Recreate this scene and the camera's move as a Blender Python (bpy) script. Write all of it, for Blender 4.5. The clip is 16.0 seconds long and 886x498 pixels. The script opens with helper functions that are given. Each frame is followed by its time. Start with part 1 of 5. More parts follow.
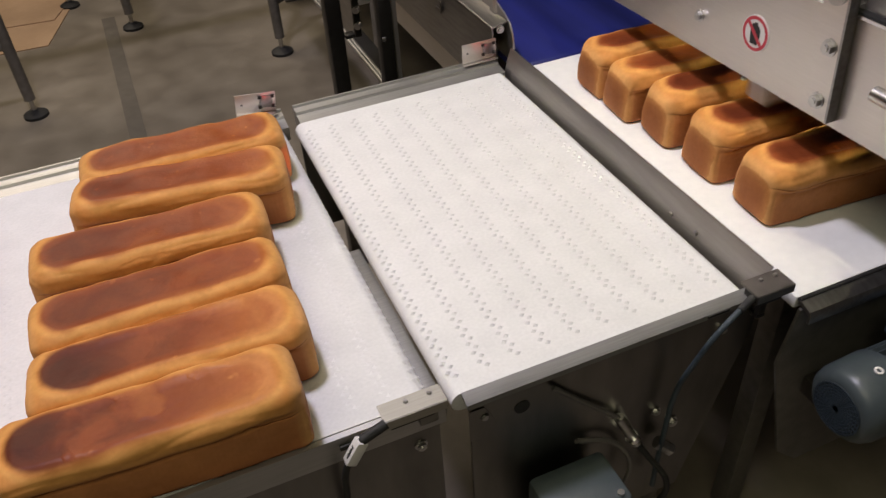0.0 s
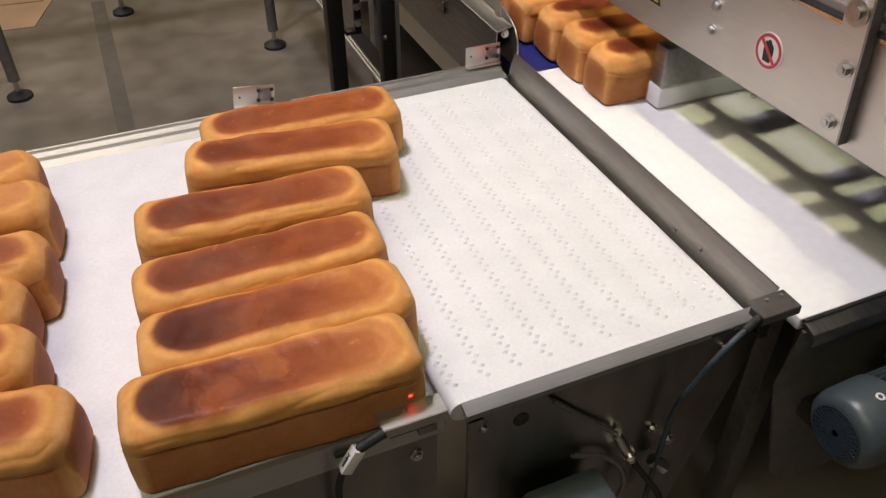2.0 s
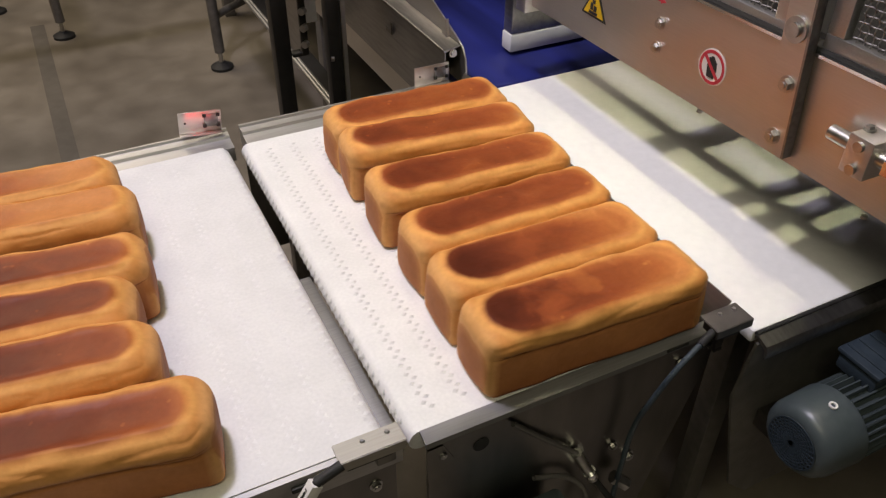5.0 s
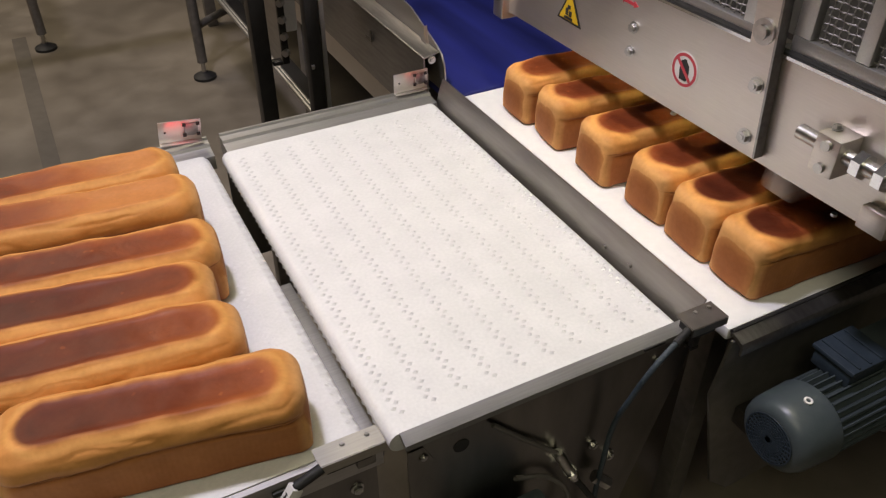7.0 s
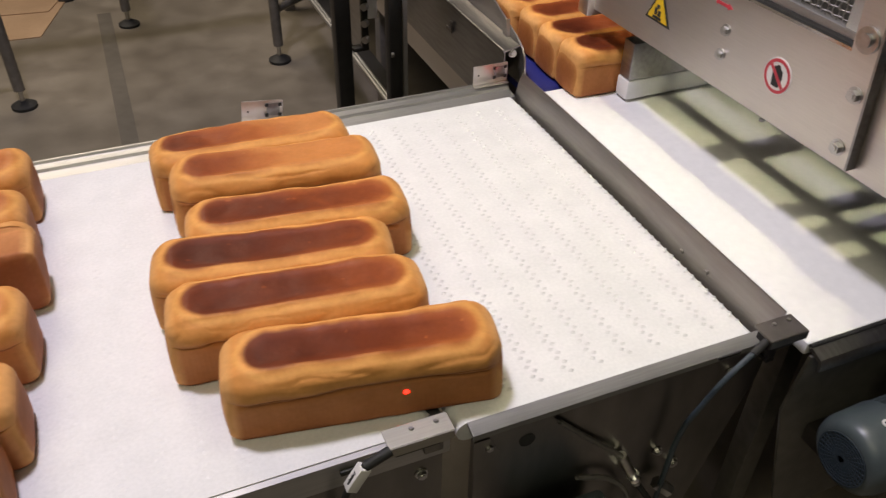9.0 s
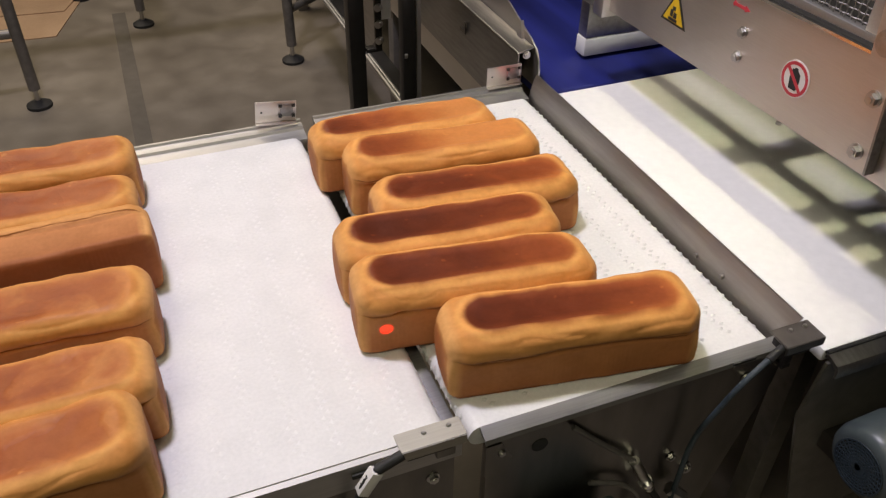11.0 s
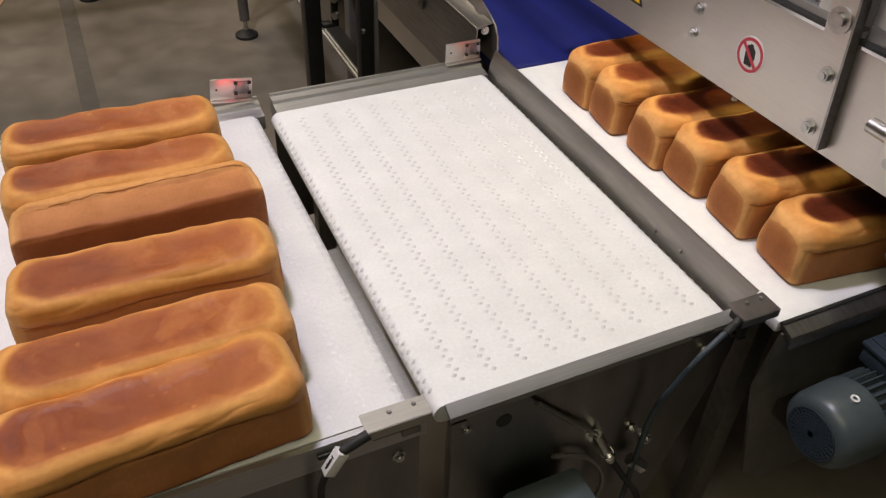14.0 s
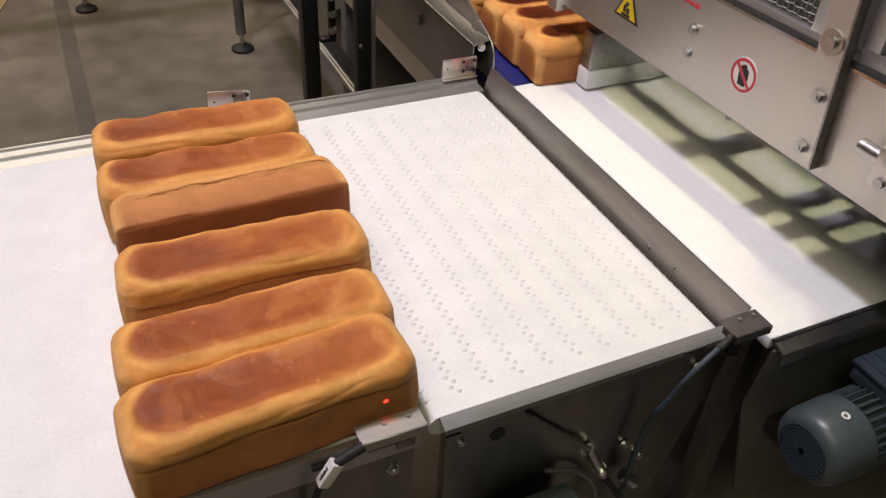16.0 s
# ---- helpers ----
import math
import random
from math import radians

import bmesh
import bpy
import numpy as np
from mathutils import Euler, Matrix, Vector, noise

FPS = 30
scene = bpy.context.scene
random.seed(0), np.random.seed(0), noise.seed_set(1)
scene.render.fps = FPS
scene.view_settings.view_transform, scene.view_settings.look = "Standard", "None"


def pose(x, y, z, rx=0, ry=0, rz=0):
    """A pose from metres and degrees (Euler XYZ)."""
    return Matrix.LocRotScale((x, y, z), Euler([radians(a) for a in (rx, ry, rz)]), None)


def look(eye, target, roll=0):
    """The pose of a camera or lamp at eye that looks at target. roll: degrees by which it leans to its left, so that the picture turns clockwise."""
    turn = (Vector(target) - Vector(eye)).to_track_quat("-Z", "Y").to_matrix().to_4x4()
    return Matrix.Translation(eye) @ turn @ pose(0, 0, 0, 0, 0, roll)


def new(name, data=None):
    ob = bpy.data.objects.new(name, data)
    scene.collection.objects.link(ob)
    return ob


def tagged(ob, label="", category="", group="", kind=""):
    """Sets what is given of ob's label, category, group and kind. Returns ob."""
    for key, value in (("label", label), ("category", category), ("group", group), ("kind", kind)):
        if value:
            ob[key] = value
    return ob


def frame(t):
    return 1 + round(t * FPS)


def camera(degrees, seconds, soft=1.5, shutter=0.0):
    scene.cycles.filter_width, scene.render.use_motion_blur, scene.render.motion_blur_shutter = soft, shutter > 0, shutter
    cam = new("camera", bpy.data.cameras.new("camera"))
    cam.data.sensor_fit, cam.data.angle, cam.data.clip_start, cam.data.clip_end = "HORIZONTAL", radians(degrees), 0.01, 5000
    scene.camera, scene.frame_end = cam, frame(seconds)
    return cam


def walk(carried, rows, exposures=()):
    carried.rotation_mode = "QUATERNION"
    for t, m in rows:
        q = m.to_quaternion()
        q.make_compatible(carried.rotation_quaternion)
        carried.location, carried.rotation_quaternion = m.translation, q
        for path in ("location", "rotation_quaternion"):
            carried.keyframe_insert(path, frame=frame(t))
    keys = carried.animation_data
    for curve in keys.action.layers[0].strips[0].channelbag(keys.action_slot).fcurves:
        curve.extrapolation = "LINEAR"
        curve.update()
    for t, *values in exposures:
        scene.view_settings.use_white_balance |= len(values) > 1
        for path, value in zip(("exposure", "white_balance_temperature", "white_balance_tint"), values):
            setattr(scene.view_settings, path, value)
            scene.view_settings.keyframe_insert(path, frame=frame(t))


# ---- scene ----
cam = camera(58.1, 16.0, soft=1.25, shutter=0.4)
PATH = [
    (0, (-0.301, -0.74, 1.853), (0.251, 0.706, 0.588), -3.9),
    (0.5, (-0.289, -0.739, 1.854), (0.343, 0.699, 0.615), -1.3),
    (1, (-0.32, -0.718, 1.85), (0.311, 0.727, 0.619), -0.1),
    (1.5, (-0.337, -0.704, 1.848), (0.279, 0.742, 0.612), 0.1),
    (2, (-0.331, -0.698, 1.839), (0.275, 0.73, 0.576), -0.0),
    (2.5, (-0.318, -0.679, 1.83), (0.304, 0.712, 0.535), 0.6),
    (3, (-0.32, -0.69, 1.845), (0.35, 0.712, 0.585), 1.0),
    (3.5, (-0.323, -0.682, 1.845), (0.362, 0.737, 0.614), 0.8),
    (4, (-0.325, -0.679, 1.843), (0.37, 0.733, 0.61), 0.8),
    (6.5, (-0.303, -0.696, 1.841), (0.432, 0.702, 0.614), 0.3),
    (7, (-0.307, -0.702, 1.845), (0.436, 0.699, 0.626), 0.3),
    (7.5, (-0.313, -0.703, 1.847), (0.431, 0.702, 0.635), 0.5),
    (8, (-0.318, -0.705, 1.847), (0.417, 0.707, 0.637), 0.8),
    (8.5, (-0.328, -0.695, 1.842), (0.367, 0.725, 0.618), 1.1),
    (9, (-0.347, -0.689, 1.84), (0.275, 0.76, 0.61), 1.2),
    (9.5, (-0.349, -0.671, 1.839), (0.215, 0.801, 0.608), 0.6),
    (12, (-0.346, -0.686, 1.841), (0.267, 0.766, 0.611), 1.1),
    (12.5, (-0.346, -0.682, 1.84), (0.259, 0.773, 0.609), 0.9),
    (13, (-0.345, -0.68, 1.839), (0.264, 0.761, 0.593), 1.0),
    (13.5, (-0.348, -0.673, 1.844), (0.296, 0.727, 0.57), 1.8),
    (14, (-0.351, -0.673, 1.842), (0.327, 0.71, 0.566), 2.6),
    (14.5, (-0.353, -0.675, 1.844), (0.343, 0.714, 0.583), 3.2),
    (15, (-0.355, -0.677, 1.845), (0.351, 0.721, 0.601), 3.4),
    (15.5, (-0.358, -0.678, 1.844), (0.352, 0.722, 0.606), 3.6),
    (16, (-0.363, -0.678, 1.844), (0.345, 0.719, 0.6), 3.8),
]
walk(cam, [(t, look(eye, target, roll)) for t, eye, target, roll in PATH], exposures=[(0.0, -0.15), (0.6, -0.06), (1.5, 0.0), (4.0, -0.02), (5.5, -0.08), (6.5, -0.14), (7.2, -0.04), (8.0, 0.05), (9.5, 0.0), (12.5, 0.0), (13.0, -0.06), (13.5, -0.18), (14.2, -0.06), (15.0, 0.05), (16.0, 0.02)])

# ---- light: two ceiling lamps of different tint and an added fill over a dim hall ----
def area_lamp(name, place, target, size_x, size_y, watts, colour):
    data = bpy.data.lights.new(name, "AREA")
    data.shape, data.size, data.size_y, data.energy, data.color = "RECTANGLE", size_x, size_y, watts, colour
    lamp = new(name, data)
    lamp.matrix_world = look(place, target)
    return lamp


world = bpy.data.worlds.new("hall")
scene.world = world
world.use_nodes = True
world.node_tree.nodes["Background"].inputs[0].default_value = (0.9, 0.95, 1.0, 1)
world.node_tree.nodes["Background"].inputs[1].default_value = 0.045
area_lamp("lamp_cool", (-0.62, 0.9, 4.6), (0.1, 0.5, 0.9), 0.34, 0.34, 102, (0.9, 0.84, 1.0))
warm = area_lamp("lamp_warm", (0.78, 0.5, 4.7), (0.78, 0.5, 0.9), 0.12, 0.12, 2.4, (1.0, 0.95, 0.58))
warm.data.spread = radians(40)
area_lamp("lamp_hall", (-1.2, 5.0, 4.7), (-0.6, 4.2, 0), 3.0, 2.0, 140, (1.0, 0.85, 0.66))
# unseen soft fill, added to brighten the infeed belt and the front sides
area_lamp("lamp_aisle", (-1.5, -1.6, 4.7), (0.0, 0.2, 0.9), 3.0, 1.6, 58, (1.0, 0.94, 0.66))
BELT = 0.900


# ---- materials ----
def nodes_of(name):
    m = bpy.data.materials.new(name)
    m.use_nodes = True
    t = m.node_tree
    return m, t, t.nodes["Principled BSDF"]


def link(t, a, b):
    t.links.new(a, b)


def node(t, kind, **values):
    n = t.nodes.new(kind)
    for k, v in values.items():
        n.inputs[k].default_value = v
    return n


def ramp(t, source, stops):
    r = t.nodes.new("ShaderNodeValToRGB")
    while len(r.color_ramp.elements) < len(stops):
        r.color_ramp.elements.new(0.5)
    for e, (at, c) in zip(r.color_ramp.elements, stops):
        e.position, e.color = at, (*c, 1)
    link(t, source, r.inputs[0])
    return r.outputs[0]


def maths(t, op, a, b=None):
    n = t.nodes.new("ShaderNodeMath")
    n.operation = op
    for slot, v in ((0, a), (1, b)):
        if v is None:
            continue
        if isinstance(v, (int, float)):
            n.inputs[slot].default_value = v
        else:
            link(t, v, n.inputs[slot])
    return n.outputs[0]


def mixed(t, fac, a, b):
    n = t.nodes.new("ShaderNodeMix")
    n.data_type = "RGBA"
    for slot, v in ((0, fac), (6, a), (7, b)):
        if isinstance(v, (int, float)):
            n.inputs[slot].default_value = v
        elif isinstance(v, tuple):
            n.inputs[slot].default_value = (*v, 1)
        else:
            link(t, v, n.inputs[slot])
    return n.outputs[2]


def bumped(t, bsdf, height, strength, distance):
    b = t.nodes.new("ShaderNodeBump")
    b.inputs["Strength"].default_value, b.inputs["Distance"].default_value = strength, distance
    link(t, height, b.inputs["Height"])
    link(t, b.outputs[0], bsdf.inputs["Normal"])


def plain(name, low, high, rough, metal=0.0, scale=30.0, stretch=(1, 1, 1), bump=0.1, spread=0.1, coat=0.0):
    """A surface with grain and broader stains between two colours."""
    m, t, b = nodes_of(name)
    tc = t.nodes.new("ShaderNodeTexCoord")
    mp = node(t, "ShaderNodeMapping", Scale=stretch)
    link(t, tc.outputs["Object"], mp.inputs[0])
    fine = node(t, "ShaderNodeTexNoise", Scale=scale, Detail=6.0)
    broad = node(t, "ShaderNodeTexNoise", Scale=scale * 0.09 + 0.4, Detail=3.0)
    link(t, mp.outputs[0], fine.inputs["Vector"])
    link(t, tc.outputs["Object"], broad.inputs["Vector"])
    both = maths(t, "ADD", maths(t, "MULTIPLY", fine.outputs[0], 0.5), maths(t, "MULTIPLY", broad.outputs[0], 0.5))
    link(t, ramp(t, both, [(0.35, low), (0.65, high)]), b.inputs["Base Color"])
    link(t, maths(t, "ADD", maths(t, "MULTIPLY", both, spread * 2), rough - spread), b.inputs["Roughness"])
    b.inputs["Metallic"].default_value = metal
    b.inputs["Coat Weight"].default_value = coat
    if bump:
        bumped(t, b, fine.outputs[0], bump, 0.002)
    return m


M_BELT = plain("white_belt", (0.7, 0.7, 0.7), (0.8, 0.795, 0.795), 0.5, scale=160, bump=0.06, spread=0.06)
# greyer than the belt: the shade beside each dimple is in its colour
M_DIMPLE = plain("belt_dimple", (0.6, 0.6, 0.595), (0.7, 0.7, 0.695), 0.55, scale=90, bump=0.0)
# the blue belt's dark streaks stand in for shade and reflections beside the hood
M_BLUE = plain("blue_belt", (0.004, 0.006, 0.05), (0.018, 0.025, 0.2), 0.42, scale=9, stretch=(1.3, 0.1, 1), bump=0.03)
M_STEEL = plain("brushed_steel", (0.64, 0.6, 0.56), (0.71, 0.67, 0.63), 0.42, metal=1.0, scale=60, stretch=(6, 0.25, 6), bump=0.025, spread=0.07)
M_RAIL = plain("rail_steel", (0.42, 0.415, 0.4), (0.52, 0.51, 0.495), 0.5, metal=1.0, scale=60, stretch=(0.25, 6, 6), bump=0.05, spread=0.07)
M_STOP = plain("stop_plate_steel", (0.25, 0.24, 0.235), (0.4, 0.39, 0.375), 0.38, metal=1.0, scale=26, stretch=(4, 0.4, 4), bump=0.05)
M_EDGE = plain("rail_edge_steel", (0.2, 0.195, 0.19), (0.27, 0.265, 0.26), 0.6, metal=0.8, scale=60, stretch=(0.25, 6, 6), bump=0.05, spread=0.07)
M_PLATE = plain("satin_plate_steel", (0.33, 0.31, 0.29), (0.43, 0.405, 0.38), 0.46, metal=1.0, scale=26, stretch=(4, 0.4, 4), bump=0.04)
# darker copy of the steel, with dark reflections put into its colour
M_DARKSTEEL = plain("shaded_steel", (0.15, 0.142, 0.132), (0.25, 0.235, 0.215), 0.36, metal=1.0, scale=22, stretch=(1, 1, 0.3), bump=0.06)
M_COVER = plain("cover_steel", (0.36, 0.345, 0.295), (0.46, 0.44, 0.385), 0.5, metal=1.0, scale=60, stretch=(0.3, 5, 5), bump=0.05)
M_BLACK = plain("black_paint", (0.008, 0.0075, 0.007), (0.018, 0.017, 0.016), 0.42, scale=40, bump=0.05)
M_RUBBER = plain("black_rubber", (0.01, 0.01, 0.01), (0.028, 0.027, 0.026), 0.65, scale=60, bump=0.1)
M_BOLT = plain("zinc_bolt", (0.42, 0.41, 0.39), (0.58, 0.57, 0.55), 0.32, metal=1.0, scale=90, bump=0.0)
M_CHROME = plain("chrome", (0.7, 0.7, 0.7), (0.85, 0.85, 0.85), 0.14, metal=1.0, scale=40, bump=0.0, spread=0.03)
M_MOTOR = plain("motor_grey_paint", (0.05, 0.064, 0.07), (0.068, 0.083, 0.091), 0.36, scale=60, bump=0.12)
M_BOXBLUE = plain("terminal_box_paint", (0.022, 0.032, 0.045), (0.036, 0.05, 0.066), 0.38, scale=60, bump=0.08)
M_PLASTIC = plain("white_plastic", (0.76, 0.76, 0.765), (0.83, 0.828, 0.83), 0.46, scale=50, bump=0.04)
M_CARD = plain("cardboard", (0.36, 0.235, 0.135), (0.46, 0.31, 0.19), 0.8, scale=40, stretch=(1, 8, 1), bump=0.15)
M_TUBE = plain("grey_tube", (0.16, 0.15, 0.14), (0.24, 0.225, 0.21), 0.45, metal=0.6, scale=40, bump=0.05)
M_CABLE = plain("braided_cable", (0.02, 0.03, 0.04), (0.06, 0.08, 0.1), 0.5, scale=260, bump=0.4)
M_YELLOW = plain("sign_yellow", (0.72, 0.46, 0.015), (0.8, 0.53, 0.02), 0.4, scale=40, bump=0.0)
M_RED = plain("sign_red", (0.46, 0.03, 0.05), (0.56, 0.05, 0.07), 0.4, scale=40, bump=0.0)
M_WHITE = plain("sign_white", (0.72, 0.7, 0.68), (0.8, 0.78, 0.76), 0.4, scale=40, bump=0.0)
M_TAPE = plain("floor_strip", (0.1, 0.088, 0.07), (0.15, 0.132, 0.108), 0.6, scale=18, bump=0.1)
M_WALL = plain("hall_wall", (0.3, 0.29, 0.27), (0.38, 0.37, 0.35), 0.8, scale=6, bump=0.1)
M_CEIL = plain("hall_ceiling", (0.2, 0.2, 0.2), (0.28, 0.28, 0.28), 0.9, scale=4, bump=0.0)


def concrete():
    m, t, b = nodes_of("worn_concrete")
    tc = t.nodes.new("ShaderNodeTexCoord")
    fine = node(t, "ShaderNodeTexNoise", Scale=55.0, Detail=8.0)
    mid = node(t, "ShaderNodeTexNoise", Scale=6.5, Detail=9.0, Distortion=0.25)
    wide = node(t, "ShaderNodeTexNoise", Scale=0.8, Detail=3.0)
    for n in (fine, mid, wide):
        link(t, tc.outputs["Object"], n.inputs["Vector"])
    base = ramp(t, mid.outputs[0], [(0.25, (0.19, 0.163, 0.128)), (0.52, (0.24, 0.209, 0.166)), (0.78, (0.295, 0.26, 0.21))])
    stain = ramp(t, wide.outputs[0], [(0.35, (0.62, 0.6, 0.57)), (0.6, (1.0, 1.0, 1.0))])
    n = t.nodes.new("ShaderNodeMix")
    n.data_type, n.blend_type = "RGBA", "MULTIPLY"
    n.inputs[0].default_value = 0.8
    link(t, base, n.inputs[6])
    link(t, stain, n.inputs[7])
    link(t, n.outputs[2], b.inputs["Base Color"])
    link(t, maths(t, "ADD", maths(t, "MULTIPLY", mid.outputs[0], 0.35), 0.28), b.inputs["Roughness"])
    bumped(t, b, fine.outputs[0], 0.12, 0.003)
    return m


def crust():
    """Baked crust: dark brown cap on the top, honey rims, tan sides with browned ends."""
    m, t, b = nodes_of("bread_crust")
    tc = t.nodes.new("ShaderNodeTexCoord")
    info = t.nodes.new("ShaderNodeObjectInfo")
    rnd = info.outputs["Random"]
    shift = t.nodes.new("ShaderNodeVectorMath")
    shift.operation = "ADD"
    comb = t.nodes.new("ShaderNodeCombineXYZ")
    link(t, maths(t, "MULTIPLY", rnd, 17.0), comb.inputs[0])
    link(t, maths(t, "MULTIPLY", rnd, 31.0), comb.inputs[1])
    link(t, tc.outputs["Object"], shift.inputs[0])
    link(t, comb.outputs[0], shift.inputs[1])
    xyz = t.nodes.new("ShaderNodeSeparateXYZ")
    link(t, tc.outputs["Object"], xyz.inputs[0])
    blot = node(t, "ShaderNodeTexNoise", Scale=9.0, Detail=5.0, Distortion=0.8)
    fine = node(t, "ShaderNodeTexNoise", Scale=120.0, Detail=5.0)
    soft = node(t, "ShaderNodeTexNoise", Scale=22.0, Detail=4.0)
    for n in (blot, fine, soft):
        link(t, shift.outputs[0], n.inputs["Vector"])
    tone = t.nodes.new("ShaderNodeSeparateColor")
    link(t, info.outputs["Color"], tone.inputs[0])
    # distance from the long middle of the top, a stadium
    ax = maths(t, "MAXIMUM", maths(t, "SUBTRACT", maths(t, "ABSOLUTE", xyz.outputs[0]), 0.133), 0.0)
    off = maths(t, "MULTIPLY", maths(t, "SUBTRACT", rnd, 0.5), 0.008)
    ay = maths(t, "ADD", xyz.outputs[1], off)
    d = maths(t, "SQRT", maths(t, "ADD", maths(t, "MULTIPLY", ax, ax), maths(t, "MULTIPLY", ay, ay)))
    d = maths(t, "ADD", d, maths(t, "MULTIPLY", maths(t, "SUBTRACT", blot.outputs[0], 0.5), 0.012))
    d = maths(t, "ADD", d, maths(t, "MULTIPLY", maths(t, "SUBTRACT", soft.outputs[0], 0.5), 0.008))
    d = maths(t, "SUBTRACT", d, maths(t, "MULTIPLY", maths(t, "SUBTRACT", info.outputs["Alpha"], 0.5), 0.04))
    cap = t.nodes.new("ShaderNodeMapRange")
    cap.interpolation_type = "SMOOTHSTEP"
    for slot, v in ((1, 0.03), (2, 0.042), (3, 1.0), (4, 0.0)):
        cap.inputs[slot].default_value = v
    link(t, d, cap.inputs[0])
    up = t.nodes.new("ShaderNodeMapRange")
    for slot, v in ((1, 0.096), (2, 0.107), (3, 0.0), (4, 1.0)):
        up.inputs[slot].default_value = v
    link(t, xyz.outputs[2], up.inputs[0])
    cap_f = maths(t, "MULTIPLY", cap.outputs[0], up.outputs[0])
    # unevenly baked: each loaf has its own tone, darker to one end, blotched, palest at the rim of the cap
    lean = maths(t, "MULTIPLY", xyz.outputs[0], maths(t, "MULTIPLY", maths(t, "SUBTRACT", tone.outputs[1], 0.5), 7.0))
    bake = maths(t, "ADD", maths(t, "ADD", maths(t, "MULTIPLY", maths(t, "SUBTRACT", blot.outputs[0], 0.5), 0.58), tone.outputs[0]), lean)
    bake = maths(t, "ADD", bake, maths(t, "MULTIPLY", maths(t, "SUBTRACT", soft.outputs[0], 0.5), 0.2))
    # paler blisters with sharp borders, more on some loaves
    blis = node(t, "ShaderNodeTexNoise", Scale=13.0, Detail=3.0, Distortion=0.5)
    link(t, shift.outputs[0], blis.inputs["Vector"])
    patch = t.nodes.new("ShaderNodeMapRange")
    for slot, v in ((1, 0.49), (2, 0.6), (3, 0.0), (4, 1.0)):
        patch.inputs[slot].default_value = v
    link(t, blis.outputs[0], patch.inputs[0])
    blister = maths(t, "MULTIPLY", patch.outputs[0], tone.outputs[2])
    bake = maths(t, "SUBTRACT", bake, maths(t, "MULTIPLY", blister, 0.2))
    dots = node(t, "ShaderNodeTexNoise", Scale=48.0, Detail=1.0)
    link(t, shift.outputs[0], dots.inputs["Vector"])
    spot = t.nodes.new("ShaderNodeMapRange")
    for slot, v in ((1, 0.72), (2, 0.79), (3, 0.0), (4, 0.22)):
        spot.inputs[slot].default_value = v
    link(t, dots.outputs[0], spot.inputs[0])
    bake = maths(t, "SUBTRACT", bake, spot.outputs[0])
    edge = t.nodes.new("ShaderNodeMapRange")
    for slot, v in ((1, 0.015), (2, 0.04), (3, 0.08), (4, -0.24)):
        edge.inputs[slot].default_value = v
    link(t, d, edge.inputs[0])
    bake = maths(t, "ADD", bake, edge.outputs[0])
    dark = ramp(t, bake, [(0.0, (0.57, 0.225, 0.066)), (0.25, (0.42, 0.13, 0.036)), (0.5, (0.28, 0.07, 0.022)), (0.75, (0.16, 0.036, 0.0135)), (1.0, (0.09, 0.02, 0.009))])
    # sides: honey near the rim, tan lower, browner towards the base
    side_v = maths(t, "ADD", xyz.outputs[2], maths(t, "MULTIPLY", maths(t, "SUBTRACT", blot.outputs[0], 0.5), 0.02))
    side = ramp(t, maths(t, "MULTIPLY", side_v, 8.8), [(0.06, (0.41, 0.155, 0.056)), (0.4, (0.5, 0.205, 0.074)), (0.66, (0.54, 0.225, 0.08)), (0.8, (0.69, 0.33, 0.104)), (0.99, (0.66, 0.29, 0.08))])
    # browned round patch on each end
    rz = maths(t, "POWER", maths(t, "ABSOLUTE", maths(t, "DIVIDE", maths(t, "SUBTRACT", xyz.outputs[2], 0.046), 0.051)), 3.2)
    ry = maths(t, "POWER", maths(t, "ABSOLUTE", maths(t, "DIVIDE", xyz.outputs[1], 0.05)), 3.2)
    dz = maths(t, "POWER", maths(t, "ADD", rz, ry), 0.31)
    dz = maths(t, "ADD", dz, maths(t, "MULTIPLY", maths(t, "SUBTRACT", blot.outputs[0], 0.5), 0.5))
    end_col = ramp(t, dz, [(0.35, (0.37, 0.13, 0.04)), (0.68, (0.41, 0.15, 0.047)), (0.95, (0.55, 0.235, 0.075)), (1.0, (0.72, 0.38, 0.14))])
    far = t.nodes.new("ShaderNodeMapRange")
    for slot, v in ((1, 0.183), (2, 0.197), (3, 0.0), (4, 0.9)):
        far.inputs[slot].default_value = v
    link(t, maths(t, "ABSOLUTE", xyz.outputs[0]), far.inputs[0])
    colour = mixed(t, far.outputs[0], side, end_col)
    under = t.nodes.new("ShaderNodeMapRange")
    for slot, v in ((1, 0.001), (2, 0.009), (3, 1.0), (4, 0.0)):
        under.inputs[slot].default_value = v
    link(t, xyz.outputs[2], under.inputs[0])
    colour = mixed(t, under.outputs[0], colour, (0.36, 0.125, 0.05))
    # wavering crease below the rim: browned, with its shade painted into the colour
    long_map = node(t, "ShaderNodeMapping", Scale=(11.0, 11.0, 2.0))
    link(t, shift.outputs[0], long_map.inputs[0])
    sway = node(t, "ShaderNodeTexNoise", Scale=1.0, Detail=4.0)
    link(t, long_map.outputs[0], sway.inputs["Vector"])
    line = maths(t, "ADD", maths(t, "MULTIPLY", maths(t, "SUBTRACT", sway.outputs[0], 0.5), 0.026), 0.081)
    gap = maths(t, "ABSOLUTE", maths(t, "SUBTRACT", xyz.outputs[2], line))
    crease = t.nodes.new("ShaderNodeMapRange")
    crease.interpolation_type = "SMOOTHSTEP"
